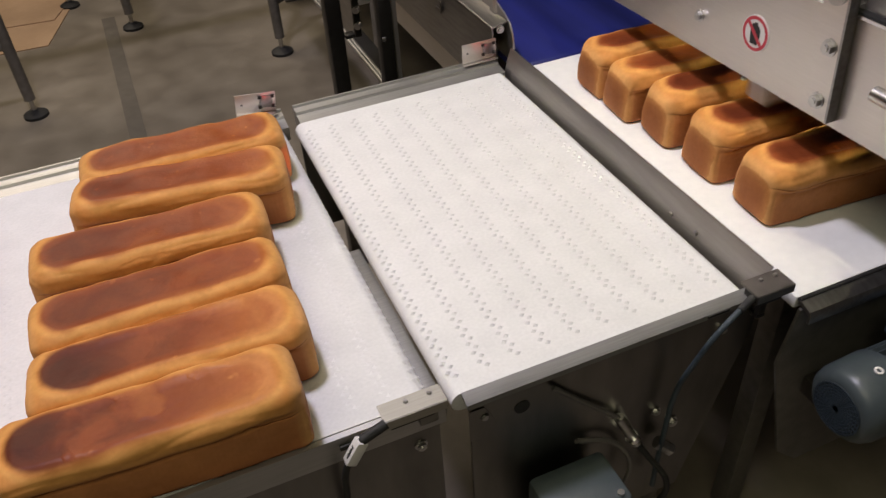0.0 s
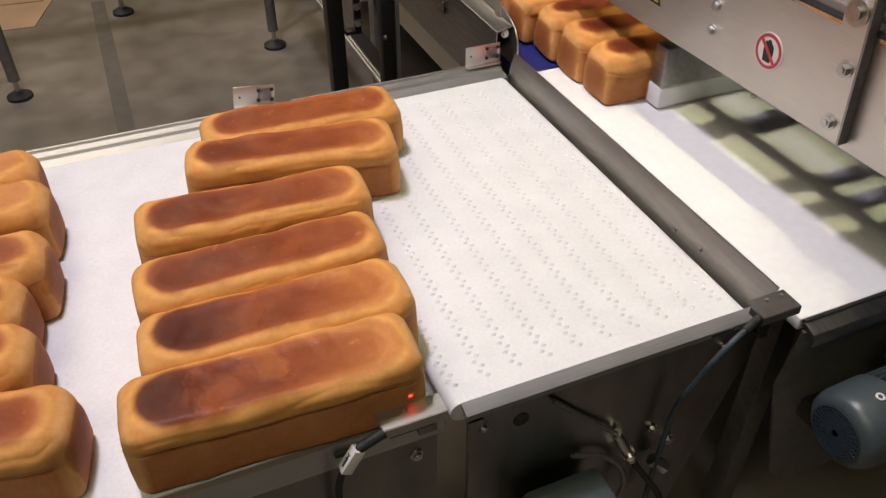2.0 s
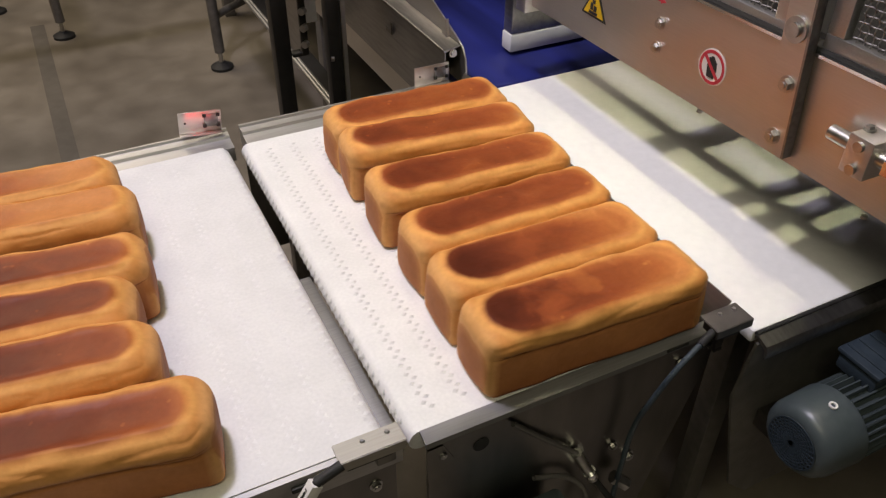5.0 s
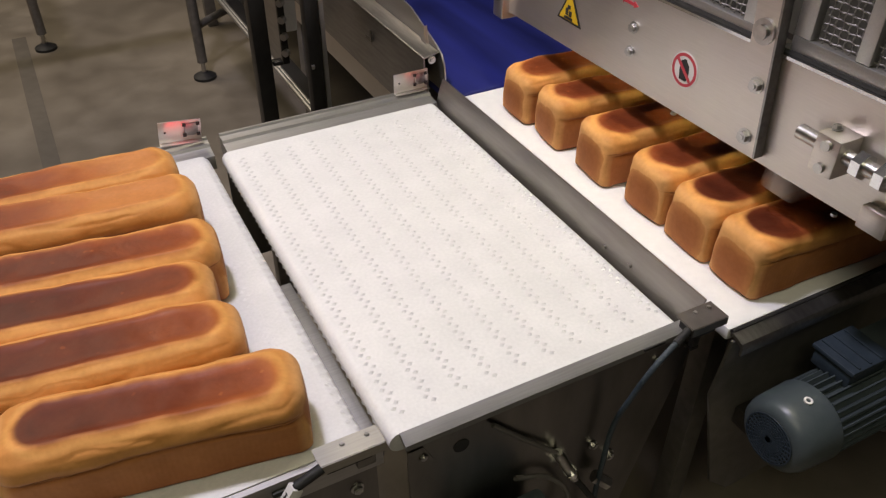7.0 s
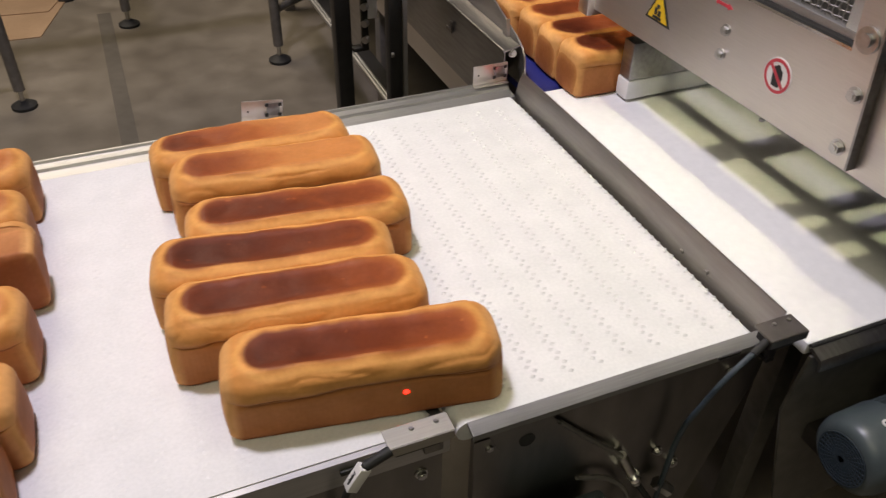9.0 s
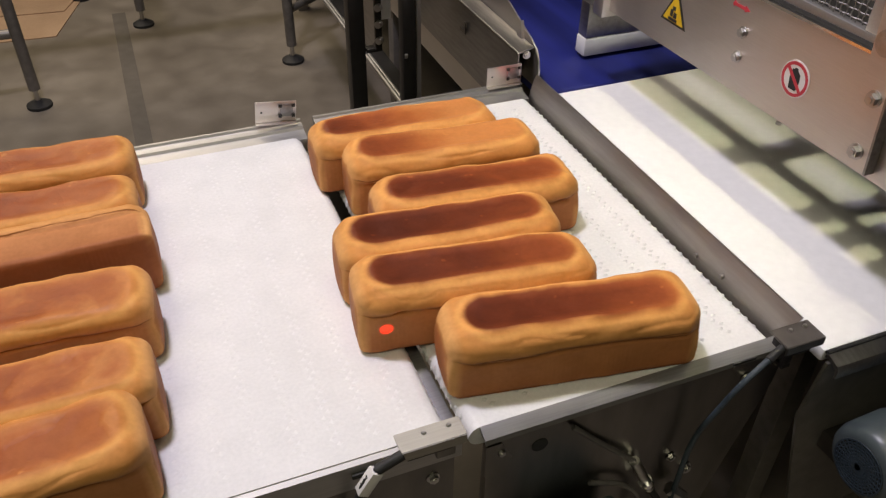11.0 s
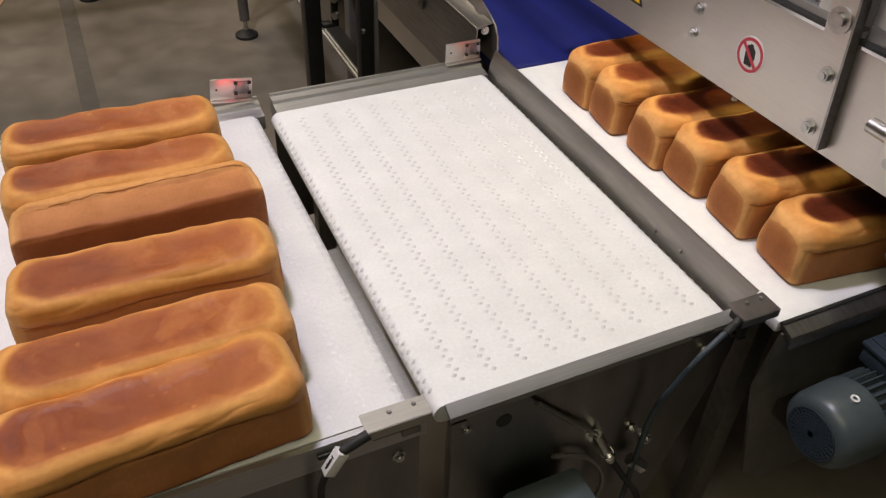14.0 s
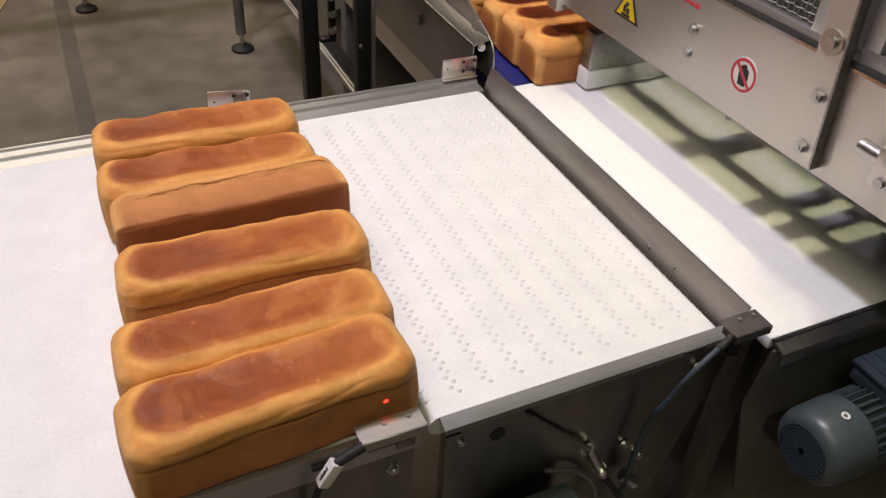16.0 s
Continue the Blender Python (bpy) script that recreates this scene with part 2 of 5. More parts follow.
    for slot, v in ((1, 0.0), (2, 0.0022), (3, 1.0), (4, 0.0)):
        crease.inputs[slot].default_value = v
    link(t, gap, crease.inputs[0])
    broken = t.nodes.new("ShaderNodeMapRange")
    for slot, v in ((1, 0.4), (2, 0.56), (3, 0.35), (4, 1.0)):
        broken.inputs[slot].default_value = v
    link(t, soft.outputs[0], broken.inputs[0])
    crease_f = maths(t, "MULTIPLY", maths(t, "MULTIPLY", crease.outputs[0], broken.outputs[0]), maths(t, "SUBTRACT", 1.0, far.outputs[0]))
    # folds beside the cap, where the crust stretched
    fold = maths(t, "ADD", maths(t, "MULTIPLY", maths(t, "SUBTRACT", sway.outputs[0], 0.5), 0.022), 0.0555)
    fold_m = t.nodes.new("ShaderNodeMapRange")
    fold_m.interpolation_type = "SMOOTHSTEP"
    for slot, v in ((1, 0.0), (2, 0.0032), (3, 1.0), (4, 0.0)):
        fold_m.inputs[slot].default_value = v
    link(t, maths(t, "ABSOLUTE", maths(t, "SUBTRACT", d, fold)), fold_m.inputs[0])
    gate = t.nodes.new("ShaderNodeMapRange")
    for slot, v in ((1, 0.46), (2, 0.58), (3, 0.0), (4, 1.0)):
        gate.inputs[slot].default_value = v
    link(t, blot.outputs[0], gate.inputs[0])
    along = t.nodes.new("ShaderNodeMapRange")
    for slot, v in ((1, 0.0), (2, 0.012), (3, 1.0), (4, 0.0)):
        along.inputs[slot].default_value = v
    link(t, ax, along.inputs[0])
    fold_f = maths(t, "MULTIPLY", maths(t, "MULTIPLY", fold_m.outputs[0], gate.outputs[0]), maths(t, "MULTIPLY", up.outputs[0], along.outputs[0]))
    colour = mixed(t, maths(t, "MULTIPLY", crease_f, 0.75), colour, (0.26, 0.075, 0.015))
    # pale stretched rim round the cap, with its edge highlight painted in
    rim = t.nodes.new("ShaderNodeMapRange")
    rim.interpolation_type = "SMOOTHSTEP"
    for slot, v in ((1, 0.0), (2, 0.009), (3, 0.6), (4, 0.0)):
        rim.inputs[slot].default_value = v
    link(t, maths(t, "ABSOLUTE", maths(t, "SUBTRACT", d, 0.046)), rim.inputs[0])
    colour = mixed(t, maths(t, "MULTIPLY", rim.outputs[0], up.outputs[0]), colour, (0.79, 0.41, 0.12))
    colour = mixed(t, maths(t, "MULTIPLY", fold_f, 0.15), colour, (0.4, 0.17, 0.035))
    colour = mixed(t, cap_f, colour, dark)
    speck = ramp(t, maths(t, "ADD", maths(t, "MULTIPLY", fine.outputs[0], 0.35), maths(t, "MULTIPLY", soft.outputs[0], 0.65)), [(0.36, (0.87, 0.85, 0.81)), (0.62, (1.05, 1.05, 1.05))])
    n = t.nodes.new("ShaderNodeMix")
    n.data_type, n.blend_type = "RGBA", "MULTIPLY"
    n.inputs[0].default_value = 1.0
    link(t, colour, n.inputs[6])
    link(t, speck, n.inputs[7])
    link(t, n.outputs[2], b.inputs["Base Color"])
    link(t, maths(t, "SUBTRACT", 0.58, maths(t, "MULTIPLY", cap_f, 0.16)), b.inputs["Roughness"])
    b.inputs["Specular IOR Level"].default_value = 0.14
    # fine pan marks on the sides
    wave = node(t, "ShaderNodeTexWave", Scale=42.0, Distortion=0.6)
    wave.bands_direction = "X"
    link(t, tc.outputs["Object"], wave.inputs["Vector"])
    low = t.nodes.new("ShaderNodeMapRange")
    for slot, v in ((1, 0.06), (2, 0.085), (3, 0.06), (4, 0.0)):
        low.inputs[slot].default_value = v
    link(t, xyz.outputs[2], low.inputs[0])
    h = maths(t, "ADD", maths(t, "MULTIPLY", wave.outputs[0], low.outputs[0]), maths(t, "ADD", soft.outputs[0], maths(t, "MULTIPLY", fine.outputs[0], 0.12)))
    h = maths(t, "SUBTRACT", h, maths(t, "MULTIPLY", crease_f, 1.3))
    h = maths(t, "SUBTRACT", h, maths(t, "MULTIPLY", fold_f, 0.35))
    skin = node(t, "ShaderNodeTexNoise", Scale=10.0, Detail=1.5, Distortion=0.7)
    link(t, shift.outputs[0], skin.inputs["Vector"])
    crinkle = maths(t, "ABSOLUTE", maths(t, "SUBTRACT", skin.outputs[0], 0.5))
    h = maths(t, "ADD", h, maths(t, "MULTIPLY", maths(t, "MULTIPLY", crinkle, cap_f), maths(t, "ADD", maths(t, "MULTIPLY", tone.outputs[2], 3.6), 0.15)))
    h = maths(t, "ADD", h, maths(t, "MULTIPLY", maths(t, "MULTIPLY", blister, cap_f), 0.7))
    bumped(t, b, h, 0.6, 0.003)
    return m


M_FLOOR = concrete()
M_CRUST = crust()


# ---- building helpers ----
def box(bm, x0, x1, y0, y1, z0, z1, bevel=0.0, turn=None):
    made = bmesh.ops.create_cube(bm, size=1.0)["verts"]
    for v in made:
        v.co = Vector((x0 + (v.co.x + 0.5) * (x1 - x0), y0 + (v.co.y + 0.5) * (y1 - y0), z0 + (v.co.z + 0.5) * (z1 - z0)))
        if turn:
            v.co = turn @ v.co
    if bevel:
        edges = list({e for v in made for e in v.link_edges})
        bmesh.ops.bevel(bm, geom=edges, offset=bevel, segments=2, affect="EDGES", profile=0.5)
    return made


def rod(bm, a, b, r, seg=14, r2=None):
    a, b = Vector(a), Vector(b)
    turn = (b - a).to_track_quat("Z", "Y").to_matrix().to_4x4()
    m = Matrix.Translation((a + b) / 2) @ turn
    return bmesh.ops.create_cone(bm, cap_ends=True, segments=seg, radius1=r, radius2=r if r2 is None else r2, depth=(b - a).length, matrix=m)["verts"]


def ring(bm, centre, normal, outer, inner, depth, seg=28):
    """A flat washer."""
    turn = Matrix.Translation(centre) @ Vector(normal).to_track_quat("Z", "Y").to_matrix().to_4x4()
    rows = []
    for k in range(seg):
        a = 2 * math.pi * k / seg
        rows.append([bm.verts.new(turn @ Vector((r * math.cos(a), r * math.sin(a), z))) for r, z in ((inner, 0), (outer, 0), (outer, depth), (inner, depth))])
    for k in range(seg):
        p, q = rows[k], rows[(k + 1) % seg]
        for j in range(4):
            bm.faces.new((p[j], q[j], q[(j + 1) % 4], p[(j + 1) % 4]))


def prism(bm, outline, axis, lo, hi):
    """An outline of (u, v) pairs drawn out along an axis: x -> (y, z), y -> (x, z), z -> (x, y)."""
    def at(u, v, w):
        return {"x": (w, u, v), "y": (u, w, v), "z": (u, v, w)}[axis]
    a = [bm.verts.new(at(u, v, lo)) for u, v in outline]
    b = [bm.verts.new(at(u, v, hi)) for u, v in outline]
    n = len(outline)
    bm.faces.new(a)
    bm.faces.new(b[::-1])
    for k in range(n):
        bm.faces.new((a[k], b[k], b[(k + 1) % n], a[(k + 1) % n]))


def tube(name, points, r, material, parent, label="", seg=10):
    """A bent cable or hose along points."""
    cu = bpy.data.curves.new(name, "CURVE")
    cu.dimensions, cu.bevel_depth, cu.bevel_resolution, cu.resolution_u = "3D", r, 3, seg
    sp = cu.splines.new("BEZIER")
    sp.bezier_points.add(len(points) - 1)
    for bp, p in zip(sp.bezier_points, points):
        bp.co = p
        bp.handle_left_type = bp.handle_right_type = "AUTO"
    tmp = bpy.data.objects.new(name, cu)
    scene.collection.objects.link(tmp)
    mesh = bpy.data.meshes.new_from_object(tmp.evaluated_get(bpy.context.evaluated_depsgraph_get()))
    bpy.data.objects.remove(tmp)
    ob = new(name, mesh)
    mesh.materials.clear()
    mesh.materials.append(material)
    ob.parent = parent
    if label:
        tagged(ob, label)
    return ob


def finish(bm, name, material, smooth=False):
    bmesh.ops.recalc_face_normals(bm, faces=bm.faces)
    mesh = bpy.data.meshes.new(name)
    bm.to_mesh(mesh)
    bm.free()
    mesh.materials.append(material)
    if smooth:
        for p in mesh.polygons:
            p.use_smooth = True
        mesh.set_sharp_from_angle(angle=radians(40))
    return mesh


def part(name, bm, material, parent, label="", smooth=True):
    ob = new(name, finish(bm, name, material, smooth))
    ob.parent = parent
    if label:
        tagged(ob, label)
    return ob


def thing(name, label, category, group="", kind=""):
    return tagged(new(name), label, category, group, kind)


def slab(name, x0, x1, y0, y1, z0, z1, material, label, kind="structure", category=""):
    bm = bmesh.new()
    box(bm, x0, x1, y0, y1, z0, z1)
    return tagged(new(name, finish(bm, name, material)), label, category, "", kind)


def bolt(parent, at, way, r=0.009, name="bolt", washer=True):
    """A hex head on a washer."""
    bm = bmesh.new()
    at, way = Vector(at), Vector(way).normalized()
    if washer:
        rod(bm, at, at + way * 0.002, r * 1.35, 18)
    rod(bm, at + way * 0.002, at + way * (0.002 + r * 0.75), r, 6)
    rod(bm, at + way * (0.002 + r * 0.75), at + way * (0.002 + r * 0.95), r * 0.55, 10)
    return part(name, bm, M_BOLT, parent, smooth=False)


# ---- hall ----
slab("floor", -9, 9, -7, 14, -0.1, 0.0, M_FLOOR, "worn grey-brown concrete factory floor")
slab("ceiling", -9, 9, -7, 14, 5.0, 5.1, M_CEIL, "dim grey factory hall ceiling")
slab("wall_north", -9, 9, 14, 14.2, 0, 5, M_WALL, "plain grey hall wall")
slab("wall_south", -9, 9, -7.2, -7, 0, 5, M_WALL, "plain grey hall wall")
slab("wall_east", 9, 9.2, -7, 14, 0, 5, M_WALL, "plain grey hall wall")
slab("wall_west", -9.2, -9, -7, 14, 0, 5, M_WALL, "plain grey hall wall")
slab("floor_strip", -0.46, -0.385, 2.0, 4.3, 0.0, 0.003, M_TAPE, "dark dirty strip across the concrete floor")


# ---- infeed and transfer conveyors ----
def belt_mesh(bm, x0, x1, y0, y1, r, z):
    """A belt round two noses of radius r, its top at z."""
    outline = []
    for k in range(9):
        a = math.pi / 2 + math.pi * k / 8
        outline.append((x0 + r + r * math.cos(a), z - r + r * math.sin(a)))
    for k in range(9):
        a = -math.pi / 2 + math.pi * k / 8
        outline.append((x1 - r + r * math.cos(a), z - r + r * math.sin(a)))
    prism(bm, outline, "y", y0, y1)


def rail(bm, x0, x1, y, inward, z):
    """A folded side rail with a raised edge and a shallow step."""
    s = inward
    prism(bm, [(y, z), (y + s * 0.006, z), (y + s * 0.009, z - 0.005), (y + s * 0.03, z - 0.006), (y + s * 0.034, z - 0.012),
               (y + s * 0.072, z - 0.016), (y + s * 0.072, z - 0.05), (y, z - 0.05)], "x", x0, x1)


infeed = thing("infeed_conveyor", "stainless steel conveyor with a white belt carrying loaves", "conveyor")
bm = bmesh.new()
belt_mesh(bm, -3.0, -0.043, 0.026, 0.945, 0.022, BELT)
part("belt", bm, M_BELT, infeed, "white textured conveyor belt")
bm = bmesh.new()
rail(bm, -3.0, -0.03, 1.012, -1, BELT + 0.012)
part("back_rail", bm, M_RAIL, infeed)
bm = bmesh.new()
prism(bm, [(0.012, BELT + 0.002), (0.022, BELT + 0.002), (0.022, BELT - 0.006), (0.018, BELT - 0.008), (0.018, BELT - 0.05), (0.012, BELT - 0.05)], "x", -3.0, -0.028)
part("front_rail", bm, M_RAIL, infeed)
bm = bmesh.new()
box(bm, -3.0, -0.035, 0.024, 0.03, 0.52, 0.852)
part("side_plate", bm, M_DARKSTEEL, infeed)
bm = bmesh.new()
box(bm, -3.0, -0.035, 0.995, 1.001, 0.6, 0.868)
part("side_plate", bm, M_DARKSTEEL, infeed)
bm = bmesh.new()
box(bm, -0.2, -0.16, 0.006, 0.012, BELT - 0.022, BELT - 0.012, 0.002)
part("rail_slot", bm, M_RUBBER, infeed)
for lx in (-0.5, -2.4):
    for ly in (0.05, 0.95):
        bm = bmesh.new()
        box(bm, lx - 0.025, lx + 0.025, ly - 0.025, ly + 0.025, 0.03, 0.6, 0.003)
        rod(bm, (lx, ly, 0), (lx, ly, 0.03), 0.045, 20, 0.02)
        part("leg", bm, M_TUBE, infeed)
bolt(infeed, (-0.07, 0.024, 0.80), (0, -1, 0), 0.008)

transfer = thing("transfer_conveyor", "short stainless steel conveyor with a white dimpled belt", "conveyor")
bm = bmesh.new()
belt_mesh(bm, -0.017, 0.54, 0.014, 0.938, 0.02, BELT)
part("belt", bm, M_BELT, transfer, "white dimpled conveyor belt")
bm = bmesh.new()
rail(bm, 0.0, 0.545, 1.012, -1, BELT + 0.012)
part("back_rail", bm, M_RAIL, transfer)
bm = bmesh.new()
prism(bm, [(0.0135, BELT + 0.001), (0.008, BELT + 0.0005), (-0.0085, BELT - 0.0075), (-0.0105, BELT - 0.016), (-0.0075, BELT - 0.017), (-0.0065, BELT - 0.01), (0.0135, BELT - 0.005)], "x", 0.0, 0.57)
part("front_rail", bm, M_EDGE, transfer)
bm = bmesh.new()
prism(bm, [(0.008, 0.88), (0.565, 0.88), (0.56, 0.80), (0.46, 0.40), (0.16, 0.40), (0.008, 0.52)], "y", -0.003, 0.003)
part("side_plate", bm, M_DARKSTEEL, transfer)
bm = bmesh.new()
box(bm, 0.0, 0.56, 0.99, 0.996, 0.55, 0.868)
part("side_plate", bm, M_DARKSTEEL, transfer)
bm = bmesh.new()
rod(bm, (0.098, -0.0045, 0.835), (0.098, 0.004, 0.835), 0.014, 24)
part("hole_plug", bm, M_RUBBER, transfer)
bm = bmesh.new()
prism(bm, [(0.004, 0.872), (0.03, 0.872), (0.05, 0.83), (0.05, 0.80), (0.004, 0.80)], "y", -0.006, -0.0032)
part("corner_plate", bm, M_DARKSTEEL, transfer)
bolt(transfer, (0.03, -0.004, 0.85), (0, -1, 0), 0.006)
bm = bmesh.new()
box(bm, 0.445, 0.49, -0.0125, -0.0095, BELT - 0.012, BELT - 0.006, 0.001)
part("rail_slot", bm, M_RUBBER, transfer)
bolt(transfer, (0.49, -0.004, 0.838), (0, -1, 0), 0.007)
bolt(transfer, (0.416, -0.004, 0.627), (0, -1, 0), 0.009)
bolt(transfer, (0.374, -0.004, 0.678), (0, -1, 0), 0.007)
bm = bmesh.new()
box(bm, -0.0415, -0.0185, 0.03, 0.46, BELT - 0.06, BELT - 0.03, 0.002)
part("gap_plate", bm, M_EDGE, transfer)
for lx in (0.08, 0.48):
    for ly in (0.1, 0.9):
        bm = bmesh.new()
        box(bm, lx - 0.02, lx + 0.02, ly - 0.02, ly + 0.02, 0.03, 0.86, 0.003)
        rod(bm, (lx, ly, 0), (lx, ly, 0.03), 0.045, 20, 0.02)
        part("leg", bm, M_TUBE, transfer)


def dimple_mesh(y0, y1, material, h):
    """One zigzag row of low dimples across a belt, about the origin."""
    bm = bmesh.new()
    y, side = y0, 1
    while y < y1:
        cx = 0.0044 * side
        top = bm.verts.new((cx, y, h))
        base = [bm.verts.new((cx + dx, y + dy, 0)) for dx, dy in ((-0.0062, -0.001), (0, -0.005), (0.0062, 0.001), (0, 0.005))]
        for k in range(4):
            bm.faces.new((base[k], base[(k + 1) % 4], top))
        y, side = y + 0.0108, -side
    return finish(bm, "belt_rib", material)


DIMPLES = dimple_mesh(0.05, 0.9, M_DIMPLE, 0.0022)
FAINT = dimple_mesh(0.06, 0.9, M_BELT, 0.0006)
TRANSFER_ROWS, INFEED_ROWS = [], []
for k in range(21):
    ob = new("belt_rib", DIMPLES)
    ob.parent = transfer
    TRANSFER_ROWS.append(ob)
for k in range(34):
    ob = new("belt_rib", FAINT)
    ob.parent = infeed
    INFEED_ROWS.append(ob)

# ---- sensors at the belt joints ----
def reflector(name, x0, x1, y, z0, z1):
    t = thing(name, "small steel plate with four black reflector studs on the rail", "reflector", "reflector plates")
    bm = bmesh.new()
    box(bm, x0, x1, y, y + 0.003, z0, z1, 0.001)
    box(bm, x0, x1, y - 0.012, y + 0.002, z0 - 0.003, z0, 0.001)
    part("plate", bm, M_STEEL, t)
    w, h = x1 - x0, z1 - z0
    bm = bmesh.new()
    box(bm, x0 + w * 0.6, x0 + w * 0.92, y - 0.003, y, z0 + h * 0.25, z0 + h * 0.85, 0.001)
    part("reflector_pad", bm, M_STOP, t)
    for u in (0.6, 0.92):
        for v in (0.3, 0.8):
            bm = bmesh.new()
            box(bm, x0 + w * u - 0.004, x0 + w * u + 0.004, y - 0.005, y - 0.002, z0 + h * v - 0.004, z0 + h * v + 0.004, 0.001)
            part("stud", bm, M_RUBBER, t)
    bm = bmesh.new()
    rod(bm, (x0 + w * 0.15, y - 0.001, z0 + h * 0.5), (x0 + w * 0.15, y + 0.001, z0 + h * 0.5), 0.0025, 10)
    part("screw", bm, M_RUBBER, t)
    return t


tilted = reflector("reflector_plate", -0.132, -0.036, 1.0, 0.915, 0.966)
tilted.matrix_basis = pose(-0.036, 0, 0.966, 0, 6, 0) @ pose(0.036, 0, -0.966)
reflector("reflector_plate", 0.452, 0.548, 1.0, 0.915, 0.966)


def sensor_bracket(x0, x1, y0, y1, z, reach, material):
    t = thing("sensor_bracket", "folded steel cover over a red light sensor beside the belt", "sensor", "belt sensors")
    bm = bmesh.new()
    prism(bm, [(y0, z), (y1, z), (y1, z - 0.003), (y0 + 0.003, z - 0.003), (y0 + 0.003, z - reach), (y0, z - reach)], "x", x0, x1)
    bmesh.ops.bevel(bm, geom=[e for e in bm.edges], offset=0.0012, segments=2, affect="EDGES")
    part("cover", bm, material, t)
    bm = bmesh.new()
    box(bm, x0 + 0.01, x1 - 0.02, y0 + 0.004, y1 - 0.004, z - 0.028, z - 0.004, 0.002)
    part("sensor_body", bm, M_RUBBER, t)
    for k in (0.42, 0.8):
        bm = bmesh.new()
        rod(bm, (x0 + (x1 - x0) * k, y1 - 0.012, z), (x0 + (x1 - x0) * k, y1 - 0.012, z + 0.003), 0.004, 14, 0.003)
        part("screw", bm, M_BOLT, t)
    return t


left_sensor = sensor_bracket(-0.134, -0.034, -0.018, 0.018, 0.937, 0.02, M_COVER)
bm = bmesh.new()
box(bm, -0.075, -0.045, -0.004, 0.012, 0.88, 0.916, 0.002)
part("stem", bm, M_DARKSTEEL, left_sensor)
tube("cable", [(-0.13, -0.014, 0.93), (-0.15, -0.016, 0.926), (-0.172, -0.016, 0.914), (-0.199, -0.016, 0.868), (-0.206, -0.008, 0.8), (-0.21, 0.01, 0.6)], 0.0055, M_RUBBER, left_sensor)
bm = bmesh.new()
turn = look((-0.17, -0.016, 0.916), (-0.197, -0.016, 0.872))
box(bm, -0.0085, 0.0085, -0.0085, 0.0085, -0.045, 0.0, 0.001, turn)
part("cable_tag", bm, M_WHITE, left_sensor, "white cable tag with small dark marks")
for k in range(3):
    bm = bmesh.new()
    box(bm, -0.003, 0.003, 0.0083, 0.009, -0.031 + 0.008 * k, -0.029 + 0.008 * k, 0, turn)
    part("tag_mark", bm, M_RUBBER, left_sensor)
bm = bmesh.new()
rod(bm, (-0.13, -0.014, 0.93), (-0.17, -0.016, 0.916), 0.008, 12)
part("plug", bm, M_RUBBER, left_sensor)

right_sensor = sensor_bracket(0.5, 0.578, -0.054, -0.009, 0.948, 0.018, M_DARKSTEEL)
bm = bmesh.new()
box(bm, 0.545, 0.562, -0.022, -0.0115, 0.86, 0.92, 0.002)
box(bm, 0.545, 0.562, -0.022, -0.0035, 0.854, 0.86)
part("stem", bm, M_BLACK, right_sensor)
tube("cable", [(0.472, -0.05, 0.931), (0.43, -0.052, 0.893), (0.403, -0.045, 0.832), (0.39, -0.03, 0.752), (0.38, -0.03, 0.64), (0.375, -0.03, 0.48)], 0.0052, M_CABLE, right_sensor, "blue-grey braided cable")
bm = bmesh.new()
rod(bm, (0.502, -0.042, 0.939), (0.47, -0.051, 0.93), 0.007, 12)
part("plug", bm, M_RUBBER, right_sensor)


def sensor_light(name, at, to, cone, watts):
    data = bpy.data.lights.new(name, "SPOT")
    data.energy, data.color, data.spot_size, data.spot_blend, data.shadow_soft_size = watts, (1.0, 0.02, 0.03), radians(cone), 0.5, 0.0005
    lamp = new(name, data)
    lamp.matrix_world = look(at, to)


sensor_light("sensor_beam", (-0.079, -0.05, 0.952), (-0.077, 1.0, 0.952), 5.4, 9.0)
sensor_light("sensor_beam", (0.536, -0.05, 0.958), (0.53, 1.0, 0.96), 6.0, 6.0)

# ---- lifting stop ----
stop = thing("stop_plate", "dull steel lifting stop plate across the belt end", "stop plate")
bm = bmesh.new()
prism(bm, [(0.55, 0.845), (0.5525, 0.895), (0.557, 0.918), (0.563, 0.937), (0.569, 0.951), (0.5725, 0.95), (0.5665, 0.936), (0.5605, 0.917), (0.556, 0.895), (0.5535, 0.845)], "y", -0.006, 0.955)
part("plate", bm, M_PLATE, stop)
for y, z in ((0.17, 0.906), (0.245, 0.9)):
    bm = bmesh.new()
    rod(bm, (0.5495, y, z), (0.556, y, z), 0.005, 14)
    part("rivet", bm, M_PLATE, stop)

# ---- discharge conveyor: white plate belt, then the blue belt ----
discharge = thing("discharge_conveyor", "steel framed cross conveyor with a smooth white slide table", "conveyor")
bm = bmesh.new()
box(bm, 0.6, 1.42, -0.045, 0.936, 0.872, BELT, 0.006)
part("slide_table", bm, M_PLASTIC, discharge, "smooth white plastic slide table")
bm = bmesh.new()
prism(bm, [(-0.05, 0.897), (-0.056, 0.9), (-0.078, 0.892), (-0.082, 0.885), (-0.082, 0.868), (-0.078, 0.868), (-0.076, 0.884), (-0.056, 0.893), (-0.05, 0.89)], "x", 0.6, 1.42)
part("front_rail", bm, M_STOP, discharge)
# dark rubber seal along the table's front edge
bm = bmesh.new()
rod(bm, (0.602, -0.05, 0.899), (1.42, -0.05, 0.899), 0.0045, 10)
